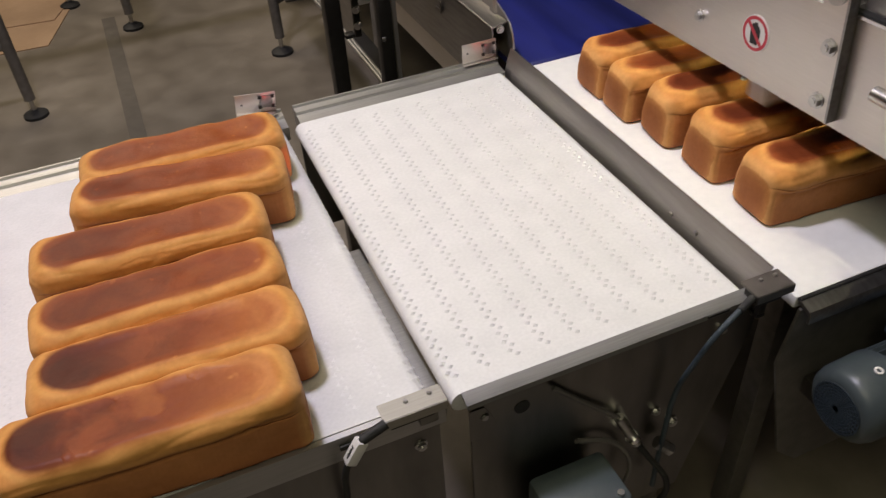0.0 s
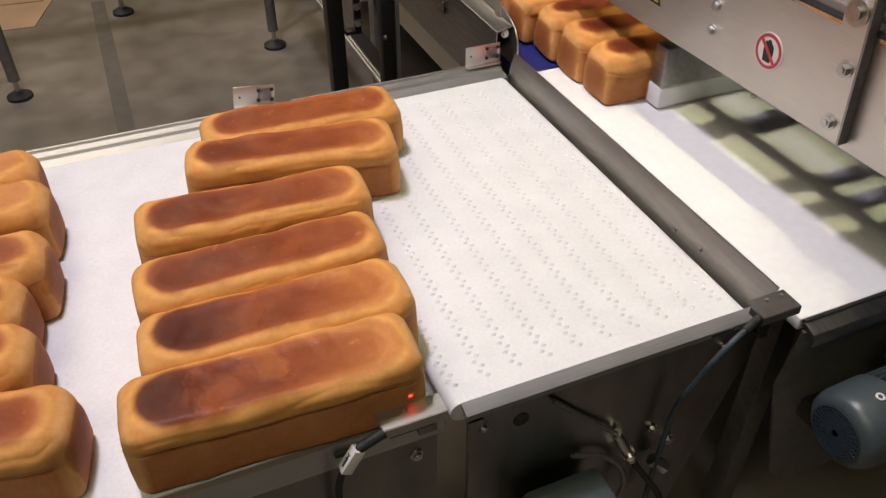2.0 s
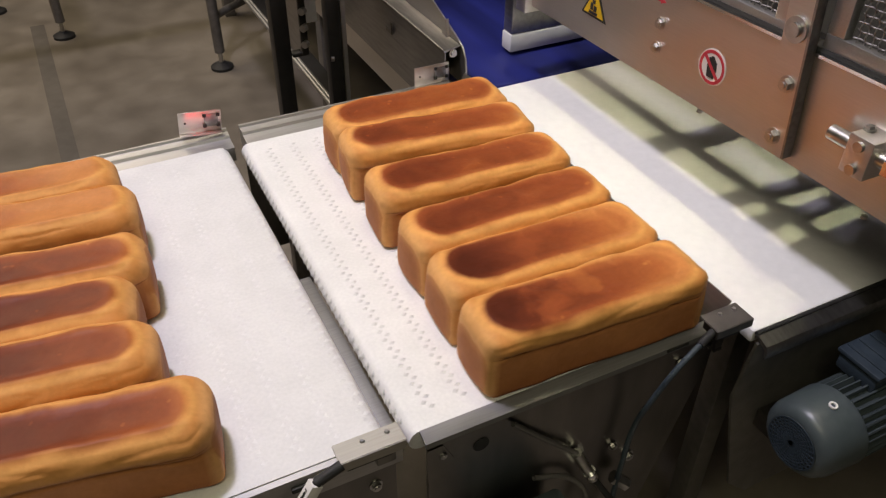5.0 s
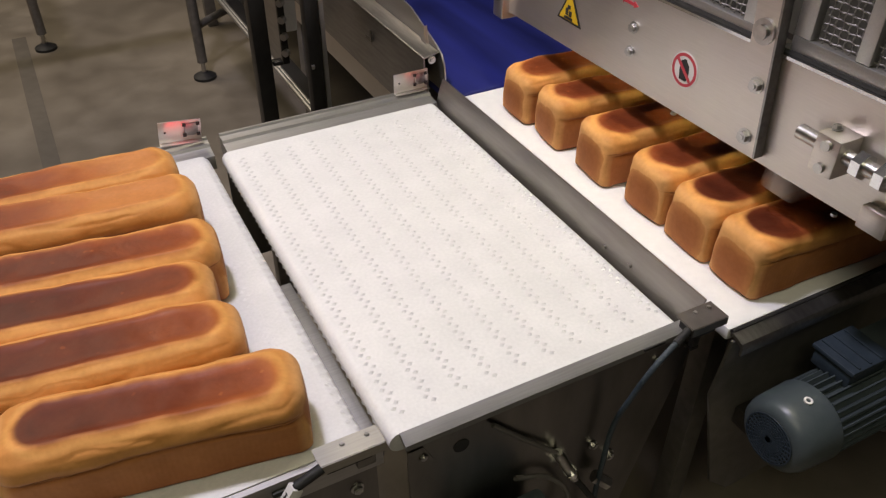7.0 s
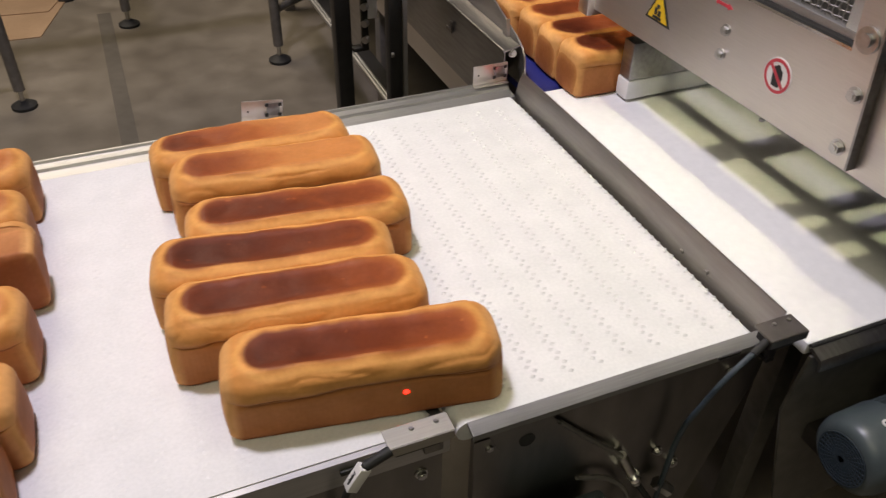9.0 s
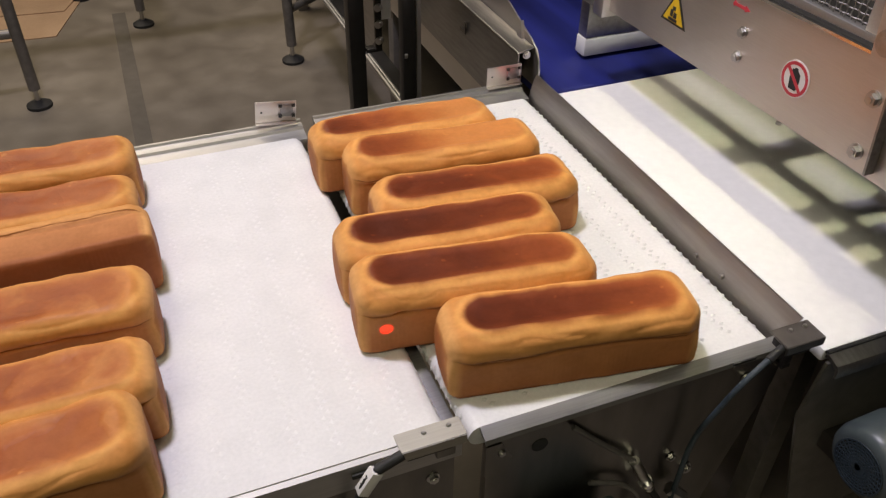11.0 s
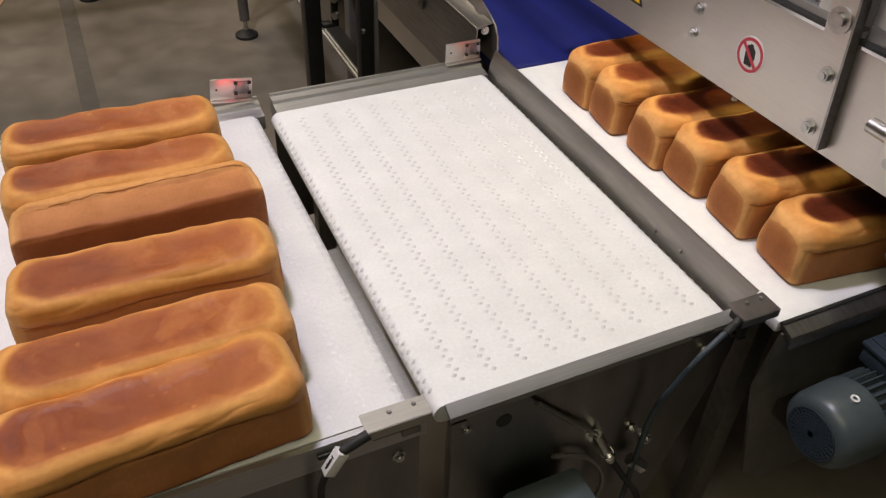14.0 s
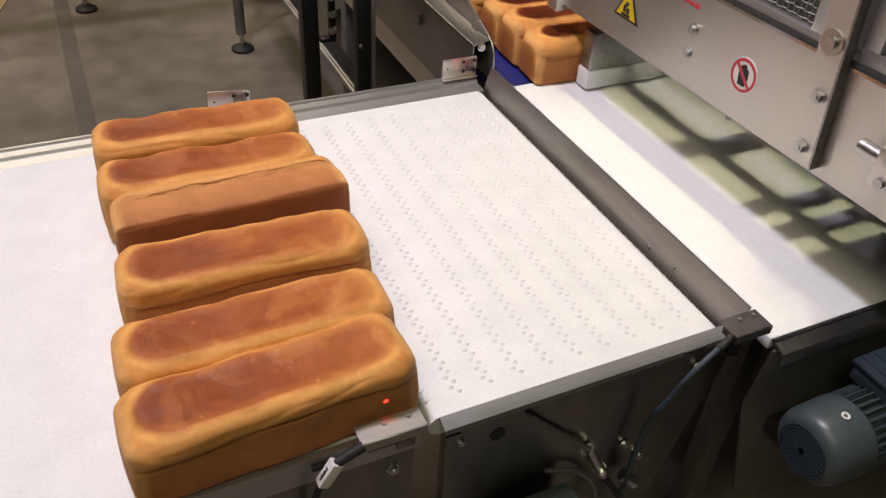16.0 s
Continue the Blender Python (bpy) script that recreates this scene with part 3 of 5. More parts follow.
part("edge_seal", bm, M_RUBBER, discharge)
bm = bmesh.new()
prism(bm, [(0.597, 0.885), (0.578, 0.76), (0.66, 0.46), (0.72, 0.4), (1.42, 0.4), (1.42, 0.885)], "y", -0.062, -0.056)
part("side_plate", bm, M_TUBE, discharge)
for ly in (0.1, 0.8):
    for lx in (0.75, 1.3):
        bm = bmesh.new()
        box(bm, lx - 0.025, lx + 0.025, ly - 0.025, ly + 0.025, 0.0, 0.875, 0.003)
        part("leg", bm, M_TUBE, discharge)

carry = thing("takeaway_conveyor", "long conveyor with a blue belt and stainless side panels", "conveyor")
bm = bmesh.new()
prism(bm, [(0.946, 0.885), (0.95, 0.893), (0.958, BELT - 0.003), (9.0, BELT - 0.003), (9.0, 0.86), (0.946, 0.86)], "x", 0.604, 1.4)
part("belt", bm, M_BLUE, carry, "dark blue conveyor belt")
bm = bmesh.new()
guard = [(1.0, 0.885), (1.0, 0.93), (1.005, 0.96), (1.022, 0.985), (1.05, 1.0), (1.2, 1.05), (1.5, 1.08), (9.0, 1.08), (9.0, 0.885)]
prism(bm, guard, "x", 0.598, 0.6025)
part("side_guard", bm, M_STEEL, carry)
# darker steel on this panel stands in for the dark surroundings it reflects
bm = bmesh.new()
prism(bm, [(0.548, 0.79), (0.552, 0.975), (0.555, 0.975), (0.552, 0.79)], "y", 1.03, 9.0)
part("side_panel", bm, M_STOP, carry)
bm = bmesh.new()
prism(bm, [(0.551, 0.9755), (0.5545, 0.981), (0.596, 0.99), (0.596, 0.987), (0.556, 0.977)], "y", 1.03, 9.0)
part("panel_fold", bm, M_STOP, carry)
# thin bright rod added as the highlight on the panel's folded edge
bm = bmesh.new()
rod(bm, (0.5515, 1.03, 0.98), (0.5515, 9.0, 0.98), 0.0022, 8)
part("fold_edge", bm, M_BOLT, carry)
bm = bmesh.new()
box(bm, 0.575, 0.5975, 1.09, 9.0, 0.682, 0.9)
part("frame_beam", bm, M_STEEL, carry)
bm = bmesh.new()
prism(bm, [(1.36, 0.9), (1.4, 0.9), (1.4, 0.91), (1.37, 0.91), (1.37, 0.935), (1.36, 0.935)], "x", 0.5445, 0.5475)
part("panel_slot", bm, M_DARKSTEEL, carry)
bm = bmesh.new()
prism(bm, [(1.09, 0.99), (1.12, 0.99), (1.1, 1.035)], "x", 0.588, 0.5975)
part("gusset", bm, M_STEEL, carry)
bolt(carry, (0.575, 1.03, 0.972), (0, -1, 0), 0.008)
for y, z in ((2.2, 0.3), (4.0, 0.3), (7.5, 0.3)):
    for x in (0.62, 1.35):
        bm = bmesh.new()
        box(bm, x - 0.03, x + 0.03, y - 0.03, y + 0.03, 0, 0.87, 0.003)
        part("leg", bm, M_TUBE, carry)

# ---- frame behind the belts ----
frame_rack = thing("drive_frame", "black steel frame with a chain drive behind the conveyor", "machine frame")
for x, y, s in ((0.252, 1.5, 0.024), (0.366, 1.36, 0.02)):
    bm = bmesh.new()
    box(bm, x - s, x + s, y - s, y + s, 0.0, 2.0, 0.004)
    part("post", bm, M_BLACK, frame_rack)
bm = bmesh.new()
box(bm, 0.389, 0.402, 1.345, 1.375, 0.0, 2.0)
part("edge_strip", bm, M_RAIL, frame_rack)
for z, dx in ((0.46, 0.0), (0.43, 0.03)):
    bm = bmesh.new()
    rod(bm, (0.445 + dx, 1.5, z + 0.09), (0.445 + dx, 3.6, z + 0.09), 0.009, 12)
    part("guide_rod", bm, M_RAIL, frame_rack)
bm = bmesh.new()
box(bm, 0.5, 0.56, 1.4, 3.4, 0.48, 0.49)
part("drip_tray", bm, M_BLACK, frame_rack)
bm = bmesh.new()
prism(bm, [(1.58, 0.9), (1.6, 0.82), (1.65, 0.765), (1.7, 0.75), (1.76, 0.765), (1.83, 0.83), (1.86, 0.95), (1.86, 1.4), (1.58, 1.4)], "x", 0.345, 0.354)
part("chain_plate", bm, M_STOP, frame_rack)
bm = bmesh.new()
box(bm, 0.334, 0.356, 1.565, 1.579, 0.79, 1.4, 0.003)
part("chain_guide", bm, M_BLACK, frame_rack)
for k in range(9):
    bm = bmesh.new()
    z = 0.83 + 0.052 * k
    rod(bm, (0.338, 1.553, z), (0.35, 1.564, z), 0.011, 16)
    part("chain_roller", bm, M_BOLT, frame_rack)
bm = bmesh.new()
box(bm, 0.436, 0.484, 1.86, 1.9, 0.765, 1.4, 0.008)
part("chain_cover", bm, M_PLASTIC, frame_rack, "white plastic chain cover")
for z in (0.66, 0.87):
    bm = bmesh.new()
    rod(bm, (0.35, 1.345, z), (0.359, 1.345, z), 0.009, 12)
    part("bolt", bm, M_BOLT, frame_rack)
bm = bmesh.new()
box(bm, 0.28, 0.31, 1.48, 1.51, 0.83, 0.842, 0.002)
part("cross_bar", bm, M_BLACK, frame_rack)

# ---- far conveyor on round legs ----
far = thing("far_conveyor", "conveyor stand on round grey legs with black feet", "conveyor")


def foot_leg(x, y, top=1.0):
    bm = bmesh.new()
    rod(bm, (x, y, 0.09), (x, y, top), 0.026, 18)
    leg = part("leg", bm, M_TUBE, far)
    bm = bmesh.new()
    rod(bm, (x, y, 0.02), (x, y, 0.1), 0.012, 12)
    part("spindle", bm, M_BOLT, leg)
    bm = bmesh.new()
    rod(bm, (x, y, 0.0), (x, y, 0.014), 0.058, 26)
    rod(bm, (x, y, 0.014), (x, y, 0.036), 0.058, 26, 0.018)
    part("foot", bm, M_RUBBER, leg, "black rubber levelling foot")


for x, y in ((0.398, 3.3), (-0.298, 4.07), (-0.854, 3.22), (-0.62, 4.62), (0.42, 4.75)):
    foot_leg(x, y)
bm = bmesh.new()
rod(bm, (0.40, 3.32, 0.27), (0.95, 3.75, 0.27), 0.02, 14)
part("brace", bm, M_TUBE, far)
bm = bmesh.new()
rod(bm, (-1.7, 3.24, 0.36), (-0.86, 3.24, 0.36), 0.022, 14)
part("brace", bm, M_TUBE, far)
bm = bmesh.new()
box(bm, -1.9, 1.0, 3.2, 3.28, 1.0, 1.06, 0.01)
part("side_rail", bm, M_STEEL, far)
bm = bmesh.new()
box(bm, -1.9, 1.0, 4.64, 4.72, 1.0, 1.06, 0.01)
part("side_rail", bm, M_STEEL, far)
bm = bmesh.new()
box(bm, -0.34, -0.26, 3.281, 4.639, 1.0, 1.05, 0.01)
part("cross_rail", bm, M_STEEL, far)

card = thing("cardboard_sheet", "flattened brown cardboard sheet lying on the floor", "cardboard")
bm = bmesh.new()
prism(bm, [(-1.5, 4.1), (-0.77, 4.06), (-0.6, 4.66), (-0.68, 5.2), (-1.5, 5.2)], "z", 0.0, 0.006)
part("sheet", bm, M_CARD, card)
bm = bmesh.new()
prism(bm, [(-1.5, 4.5), (-0.72, 4.42), (-0.62, 4.7), (-1.5, 4.9)], "z", 0.0062, 0.012)
part("flap", bm, M_CARD, card)

# ---- pusher machine over the discharge table ----
PX = 0.75
machine = thing("pusher_machine", "stainless steel machine hood with mesh guards, bolts and warning signs", "machine")
bm = bmesh.new()
prism(bm, [(-0.75, 1.125), (0.99, 1.097), (0.99, 1.29), (-0.75, 1.325)], "x", PX, PX + 0.004)
part("side_panel", bm, M_STEEL, machine, "brushed stainless side panel")
# chrome here stands in for the highlight along the panel's folded edge
bm = bmesh.new()
prism(bm, [(-0.75, 1.325), (0.99, 1.29), (0.99, 1.2955), (-0.75, 1.3305)], "x", PX - 0.007, PX + 0.004)
part("panel_fold", bm, M_CHROME, machine)
# black strip added where the gap behind the fold lies in shade
bm = bmesh.new()
prism(bm, [(-0.75, 1.331), (0.99, 1.296), (0.99, 1.303), (-0.75, 1.338)], "x", PX + 0.001, PX + 0.0036)
part("edge_seal", bm, M_RUBBER, machine)
bm = bmesh.new()
box(bm, PX - 0.02, PX + 0.03, 0.945, 0.99, 1.08, 1.19, 0.004)
part("corner_block", bm, M_STEEL, machine)
bolt(machine, (PX - 0.02, 0.967, 1.14), (-1, 0, 0), 0.013)
# upright bar with a folded flange
bm = bmesh.new()
prism(bm, [(0.106, 1.13), (0.166, 1.13), (0.246, 2.1), (0.186, 2.1)], "x", PX - 0.009, PX - 0.001)
part("upright", bm, M_STEEL, machine)
bm = bmesh.new()
prism(bm, [(0.101, 1.127), (0.1055, 1.127), (0.1855, 2.1), (0.181, 2.1)], "x", PX - 0.022, PX - 0.001)
part("flange", bm, M_STOP, machine)
for y, z in ((0.142, 1.149), (0.145, 1.245)):
    bolt(machine, (PX - 0.009, y, z), (-1, 0, 0), 0.011)
bm = bmesh.new()
rod(bm, (PX - 0.009, 0.156, 1.336), (PX - 0.014, 0.156, 1.336), 0.022, 28)
rod(bm, (PX - 0.014, 0.156, 1.336), (PX - 0.02, 0.156, 1.336), 0.012, 20)
part("cap_screw", bm, M_BOLT, machine)
for z in (1.175, 1.225):
    bolt(machine, (PX, 0.479, z), (-1, 0, 0), 0.009)
for y in (0.33, -0.06):
    bolt(machine, (PX + 0.002, y, 1.107), (0, 0, -1), 0.006, washer=False)


def mesh_door(y0, y1, z0, z1, frame_w):
    door_ob = new("guard_door")
    door_ob.parent = machine
    tagged(door_ob, "steel framed guard door with woven wire mesh")
    for a, b, c, d in ((y0, y1, z0, z0 + frame_w), (y0, y1, z1 - frame_w, z1), (y0, y0 + frame_w, z0 + frame_w, z1 - frame_w), (y1 - frame_w, y1, z0 + frame_w, z1 - frame_w)):
        bm = bmesh.new()
        box(bm, PX + 0.004, PX + 0.024, a, b, c, d, 0.002)
        part("frame_bar", bm, M_RAIL, door_ob)
    bm = bmesh.new()
    step = 0.0125
    n = int((y1 - y0 - 2 * frame_w) / step)
    for k in range(n):
        y = y0 + frame_w + (k + 0.5) * step
        pts = int((z1 - z0 - 2 * frame_w) / step)
        for j in range(pts):
            za, zb = z0 + frame_w + j * step, z0 + frame_w + (j + 1) * step
            s = 0.0022 * (1 if (j + k) % 2 else -1)
            rod(bm, (PX + 0.016 + s, y, za), (PX + 0.016 - s, y, zb), 0.0014, 5)
            rod(bm, (PX + 0.016 - s, y - step / 2, za + step / 2), (PX + 0.016 + s, y + step / 2, za + step / 2), 0.0014, 5)
    wires = part("wire_mesh", bm, M_TUBE, door_ob, smooth=False)
    tagged(wires, kind="stuff")


mesh_door(0.19, 0.98, 1.303, 1.56, 0.028)
mesh_door(-0.2, 0.112, 1.312, 1.56, 0.033)
bm = bmesh.new()
box(bm, PX + 0.004, PX + 0.024, -0.03, -0.005, 1.346, 1.526, 0.002)
part("frame_bar", bm, M_RAIL, machine)
# unseen bars added inside the hood to cut the warm lamp's light into patches
for a, b, c, d, z in ((0.757, 0.813, -0.7, 0.99, 1.2), (0.885, 0.919, -0.7, 0.99, 1.2), (1.034, 1.48, -0.7, 0.99, 1.2),
                      (0.814, 0.884, 0.486, 0.552, 1.201), (0.92, 1.033, 0.465, 0.535, 1.201), (0.814, 0.884, 0.268, 0.315, 1.201), (0.92, 1.033, 0.255, 0.3, 1.201),
                      (0.814, 0.884, 0.185, 0.232, 1.201), (0.92, 1.033, 0.18, 0.222, 1.201), (0.814, 1.033, -0.7, 0.14, 1.202)):
    bm = bmesh.new()
    box(bm, a, b, c, d, z, z + 0.012)
    part("inner_beam", bm, M_BLACK, machine)
bm = bmesh.new()
box(bm, 1.5, 1.505, -0.75, 0.99, 0.86, 2.1)
part("rear_panel", bm, M_DARKSTEEL, machine)
bm = bmesh.new()
box(bm, PX + 0.026, 0.79, -0.75, 0.99, 1.565, 1.6)
part("top_rail", bm, M_STEEL, machine)
for y in (-0.72, 0.96):
    for x in (PX + 0.006, 1.46):
        bm = bmesh.new()
        box(bm, x, x + 0.04, y - 0.03, y + 0.03, 1.3 if y > 0 else 0.0, 2.1, 0.003)
        part("post", bm, M_TUBE, machine)
# clamp with a rod end
clamp = new("rod_clamp")
clamp.parent = machine
bm = bmesh.new()
box(bm, PX - 0.05, PX, -0.065, -0.02, 1.185, 1.25, 0.003)
part("clamp_block", bm, M_STEEL, clamp)
bm = bmesh.new()
rod(bm, (PX - 0.028, 0.025, 1.222), (PX - 0.028, -0.2, 1.222), 0.0125, 20)
part("clamp_rod", bm, M_BOLT, clamp)
for z in (1.236, 1.197):
    bm = bmesh.new()
    rod(bm, (PX - 0.05, -0.043, z), (PX - 0.056, -0.043, z), 0.0085, 18)
    part("socket_screw", bm, M_BOLT, clamp)
bolt(clamp, (PX - 0.02, -0.03, 1.25), (0, 0.2, 1), 0.007)
for y in (-0.085, -0.125):
    bm = bmesh.new()
    rod(bm, (PX - 0.028, y, 1.222), (PX - 0.028, y - 0.016, 1.222), 0.022, 6)
    part("lock_nut", bm, M_CHROME, clamp)
bm = bmesh.new()
box(bm, PX - 0.02, PX, -0.16, -0.11, 1.12, 1.16, 0.003)
part("stop_block", bm, M_STEEL, clamp)

# signs on the panel
sign = thing("hand_sign", "round red and white no-touching sticker on steel", "sign")
bm = bmesh.new()
rod(bm, (PX, 0.322, 1.198), (PX - 0.0012, 0.322, 1.198), 0.035, 40)
part("disc", bm, M_WHITE, sign)
bm = bmesh.new()
ring(bm, (PX - 0.0012, 0.322, 1.198), (-1, 0, 0), 0.0325, 0.0265, 0.0006, 40)
part("red_ring", bm, M_RED, sign)
bm = bmesh.new()
prism(bm, [(0.313, 1.178), (0.331, 1.178), (0.334, 1.199), (0.332, 1.215), (0.327, 1.216), (0.326, 1.219), (0.32, 1.219), (0.318, 1.215), (0.311, 1.209), (0.309, 1.196)], "x", PX - 0.0022, PX - 0.0012)
part("dark_shape", bm, M_RUBBER, sign)
bm = bmesh.new()
turn = Matrix.Translation((0, 0.322, 1.198)) @ Matrix.Rotation(radians(42), 4, "X")
box(bm, PX - 0.003, PX - 0.0022, -0.0262, 0.0262, -0.0032, 0.0032, 0, turn)
part("red_bar", bm, M_RED, sign)

warn = thing("warning_sign", "yellow triangular warning sticker with black edge", "sign")
for s, x, mat, nm in ((0.052, 0.0, M_RUBBER, "black_border"), (0.041, 0.0012, M_YELLOW, "yellow_field")):
    bm = bmesh.new()
    pts = [(0.694 + s * math.sin(a), 1.185 + s * math.cos(a)) for a in (0, 2 * math.pi / 3, 4 * math.pi / 3)]
    prism(bm, pts, "x", PX - x - 0.0012, PX - x)
    part(nm, bm, mat, warn)
for a, b, c, d in ((0.68, 0.71, 1.166, 1.172), (0.684, 0.694, 1.174, 1.186), (0.697, 0.706, 1.175, 1.19), (0.69, 0.7, 1.19, 1.198)):
    bm = bmesh.new()
    box(bm, PX - 0.0034, PX - 0.0024, a, b, c, d)
    part("black_mark", bm, M_RUBBER, warn)

arrow = thing("red_arrow_mark", "small red arrow sticker on the steel panel", "sign")
bm = bmesh.new()
prism(bm, [(0.52, 1.2655), (0.488, 1.2655), (0.488, 1.262), (0.474, 1.268), (0.488, 1.275), (0.488, 1.2715), (0.515, 1.2715), (0.52, 1.275), (0.524, 1.268), (0.52, 1.262)], "x", PX - 0.0012, PX)
part("mark", bm, M_RED, arrow)

# ---- pusher ----
pusher = thing("pusher", "steel pusher plate with a white plastic foot", "pusher")
bm = bmesh.new()
box(bm, 0.785, 1.3, -0.05, 0.0, 0.906, 0.958, 0.006)
part("foot_bar", bm, M_PLASTIC, pusher, "white plastic foot bar")
bm = bmesh.new()
box(bm, 0.787, 1.3, -0.048, -0.004, 0.959, 1.056, 0.003)
part("plate", bm, M_STOP, pusher)

# ---- geared motor on the discharge conveyor ----
motor = thing("electric_motor", "grey electric motor with a perforated fan cover and terminal box", "motor")
MX, MY, MZ, MS = 0.61, -0.177, 0.75, 0.85
motor.matrix_basis = Matrix.Translation((MX * (1 - MS), MY * (1 - MS), MZ * (1 - MS))) @ Matrix.Scale(MS, 4)
bm = bmesh.new()
prof = [(0.0, 0.0), (0.0, 0.06), (0.004, 0.07), (0.014, 0.079), (0.03, 0.084), (0.108, 0.087), (0.112, 0.083), (0.112, 0.0)]
turned = [[bm.verts.new((MX + a, MY + r * math.cos(k * math.pi / 24), MZ + r * math.sin(k * math.pi / 24))) for k in range(48)] for a, r in prof[1:-1]]
for one, two in zip(turned, turned[1:]):
    for k in range(48):
        bm.faces.new((one[k], one[(k + 1) % 48], two[(k + 1) % 48], two[k]))
bm.faces.new(turned[0])
bm.faces.new(turned[-1])
part("fan_cover", bm, M_MOTOR, motor)
bm = bmesh.new()
rod(bm, (MX - 0.002, MY, MZ), (MX + 0.001, MY, MZ), 0.057, 40)
grille = part("fan_grille", bm, M_BLACK, motor)
for k in range(8):
    bm = bmesh.new()
    ring(bm, (MX - 0.002, MY, MZ), (-1, 0, 0), 0.0088 + 0.007 * k, 0.0056 + 0.007 * k, 0.0018, 36)
    part("grille_ring", bm, M_BOXBLUE, grille)
for k in range(14):
    bm = bmesh.new()
    turn = Matrix.Translation((MX - 0.003, MY, MZ)) @ Matrix.Rotation(radians(180 / 14 * k), 4, "X")
    box(bm, -0.001, 0.001, -0.056, 0.056, -0.0012, 0.0012, 0, turn)
    part("grille_spoke", bm, M_BOXBLUE, grille)
bm = bmesh.new()
rod(bm, (MX + 0.112, MY, MZ), (MX + 0.29, MY, MZ), 0.07, 36)
body = part("motor_body", bm, M_MOTOR, motor)
for k in range(30):
    a = 2 * math.pi * k / 30
    bm = bmesh.new()
    turn = Matrix.Translation((MX, MY, MZ)) @ Matrix.Rotation(a, 4, "X")
    box(bm, 0.113, 0.28, -0.0018, 0.0018, 0.068, 0.084, 0, turn)
    part("cooling_fin", bm, M_MOTOR, body, smooth=False)
bm = bmesh.new()
box(bm, MX + 0.175, MX + 0.285, MY - 0.015, MY + 0.08, MZ + 0.066, MZ + 0.108, 0.006)
tbox = part("terminal_box", bm, M_BOXBLUE, motor, "dark blue-grey terminal box")
bm = bmesh.new()
box(bm, MX + 0.17, MX + 0.29, MY - 0.02, MY + 0.085, MZ + 0.108, MZ + 0.12, 0.004)
part("box_lid", bm, M_BOXBLUE, tbox)
for k in range(3):
    bm = bmesh.new()
    box(bm, MX + 0.19 + 0.033 * k, MX + 0.196 + 0.033 * k, MY - 0.015, MY + 0.08, MZ + 0.12, MZ + 0.124, 0.001)
    part("lid_rib", bm, M_BOXBLUE, tbox)
bm = bmesh.new()
turn = Matrix.Translation((MX + 0.067, MY, MZ)) @ Matrix.Rotation(radians(6), 4, "X")
ring(bm, turn @ Vector((0, 0, 0.086)), (turn.to_3x3() @ Vector((0, 0, 1))), 0.009, 0.005, 0.003, 20)
part("cover_screw", bm, M_WHITE, motor)
bm = bmesh.new()
box(bm, MX + 0.29, MX + 0.45, MY - 0.07, MY + 0.09, MZ - 0.08, MZ + 0.09, 0.012)
part("gearbox", bm, M_MOTOR, motor)
bm = bmesh.new()
box(bm, MX + 0.06, MX + 0.4, MY + 0.05, MY + 0.135, MZ - 0.12, MZ - 0.07, 0.004)
part("mount_foot", bm, M_DARKSTEEL, motor)

# ---- fittings under the transfer conveyor ----
drive = thing("small_drive", "grey drive unit with an air fitting under the belt", "drive unit")
bm = bmesh.new()
box(bm, 0.1, 0.25, -0.13, -0.02, 0.5, 0.66, 0.012)
part("housing", bm, M_MOTOR, drive)
for x in (0.12, 0.23):
    bm = bmesh.new()
    rod(bm, (x, -0.115, 0.66), (x, -0.115, 0.665), 0.006, 12)
    part("screw", bm, M_BOLT, drive)
bm = bmesh.new()
rod(bm, (0.283, -0.016, 0.722), (0.322, -0.026, 0.64), 0.0095, 16)
fitting = part("air_fitting", bm, M_BOLT, drive, "dull metal push fitting")
bm = bmesh.new()
rod(bm, (0.311, -0.024, 0.664), (0.316, -0.025, 0.654), 0.0125, 16)
part("collar", bm, M_CHROME, fitting)
tube("hose", [(0.15, -0.01, 0.862), (0.216, -0.012, 0.79), (0.283, -0.016, 0.722)], 0.0045, M_TUBE, drive)
tube("hose", [(0.322, -0.026, 0.64), (0.345, -0.04, 0.6), (0.37, -0.07, 0.55), (0.36, -0.06, 0.45)], 0.006, M_RUBBER, drive)
tube("hose", [(0.2, -0.014, 0.70), (0.27, -0.02, 0.665), (0.31, -0.03, 0.6), (0.3, -0.03, 0.5)], 0.005, M_TUBE, drive)
bm = bmesh.new()
rod(bm, (0.375, -0.02, 0.605), (0.4, -0.035, 0.585), 0.013, 6)
part("hex_nut", bm, M_BOLT, drive)
bm = bmesh.new()
box(bm, 0.2, 0.24, 0.02, 0.12, 0.0, 0.51, 0.003)
part("stand", bm, M_TUBE, drive)


# ---- bread ----
LENGTHS = {"p": 0.198, "a": 0.201, "b": 0.199, "c": 0.2}
# shoulder radius and how wide the dark cap is; heights; the loaves that rose more
DOMES = {"p": (0.033, 0.56), "a": (0.024, 0.8), "b": (0.032, 0.6), "c": (0.025, 0.78)}
SIZES = {"p": 0.121, "a": 0.119, "b": 0.1225, "c": 0.1195}
LARGER = {"a1": (1.022, 1.05), "b1": (1.01, 1.01)}
WY = 0.061


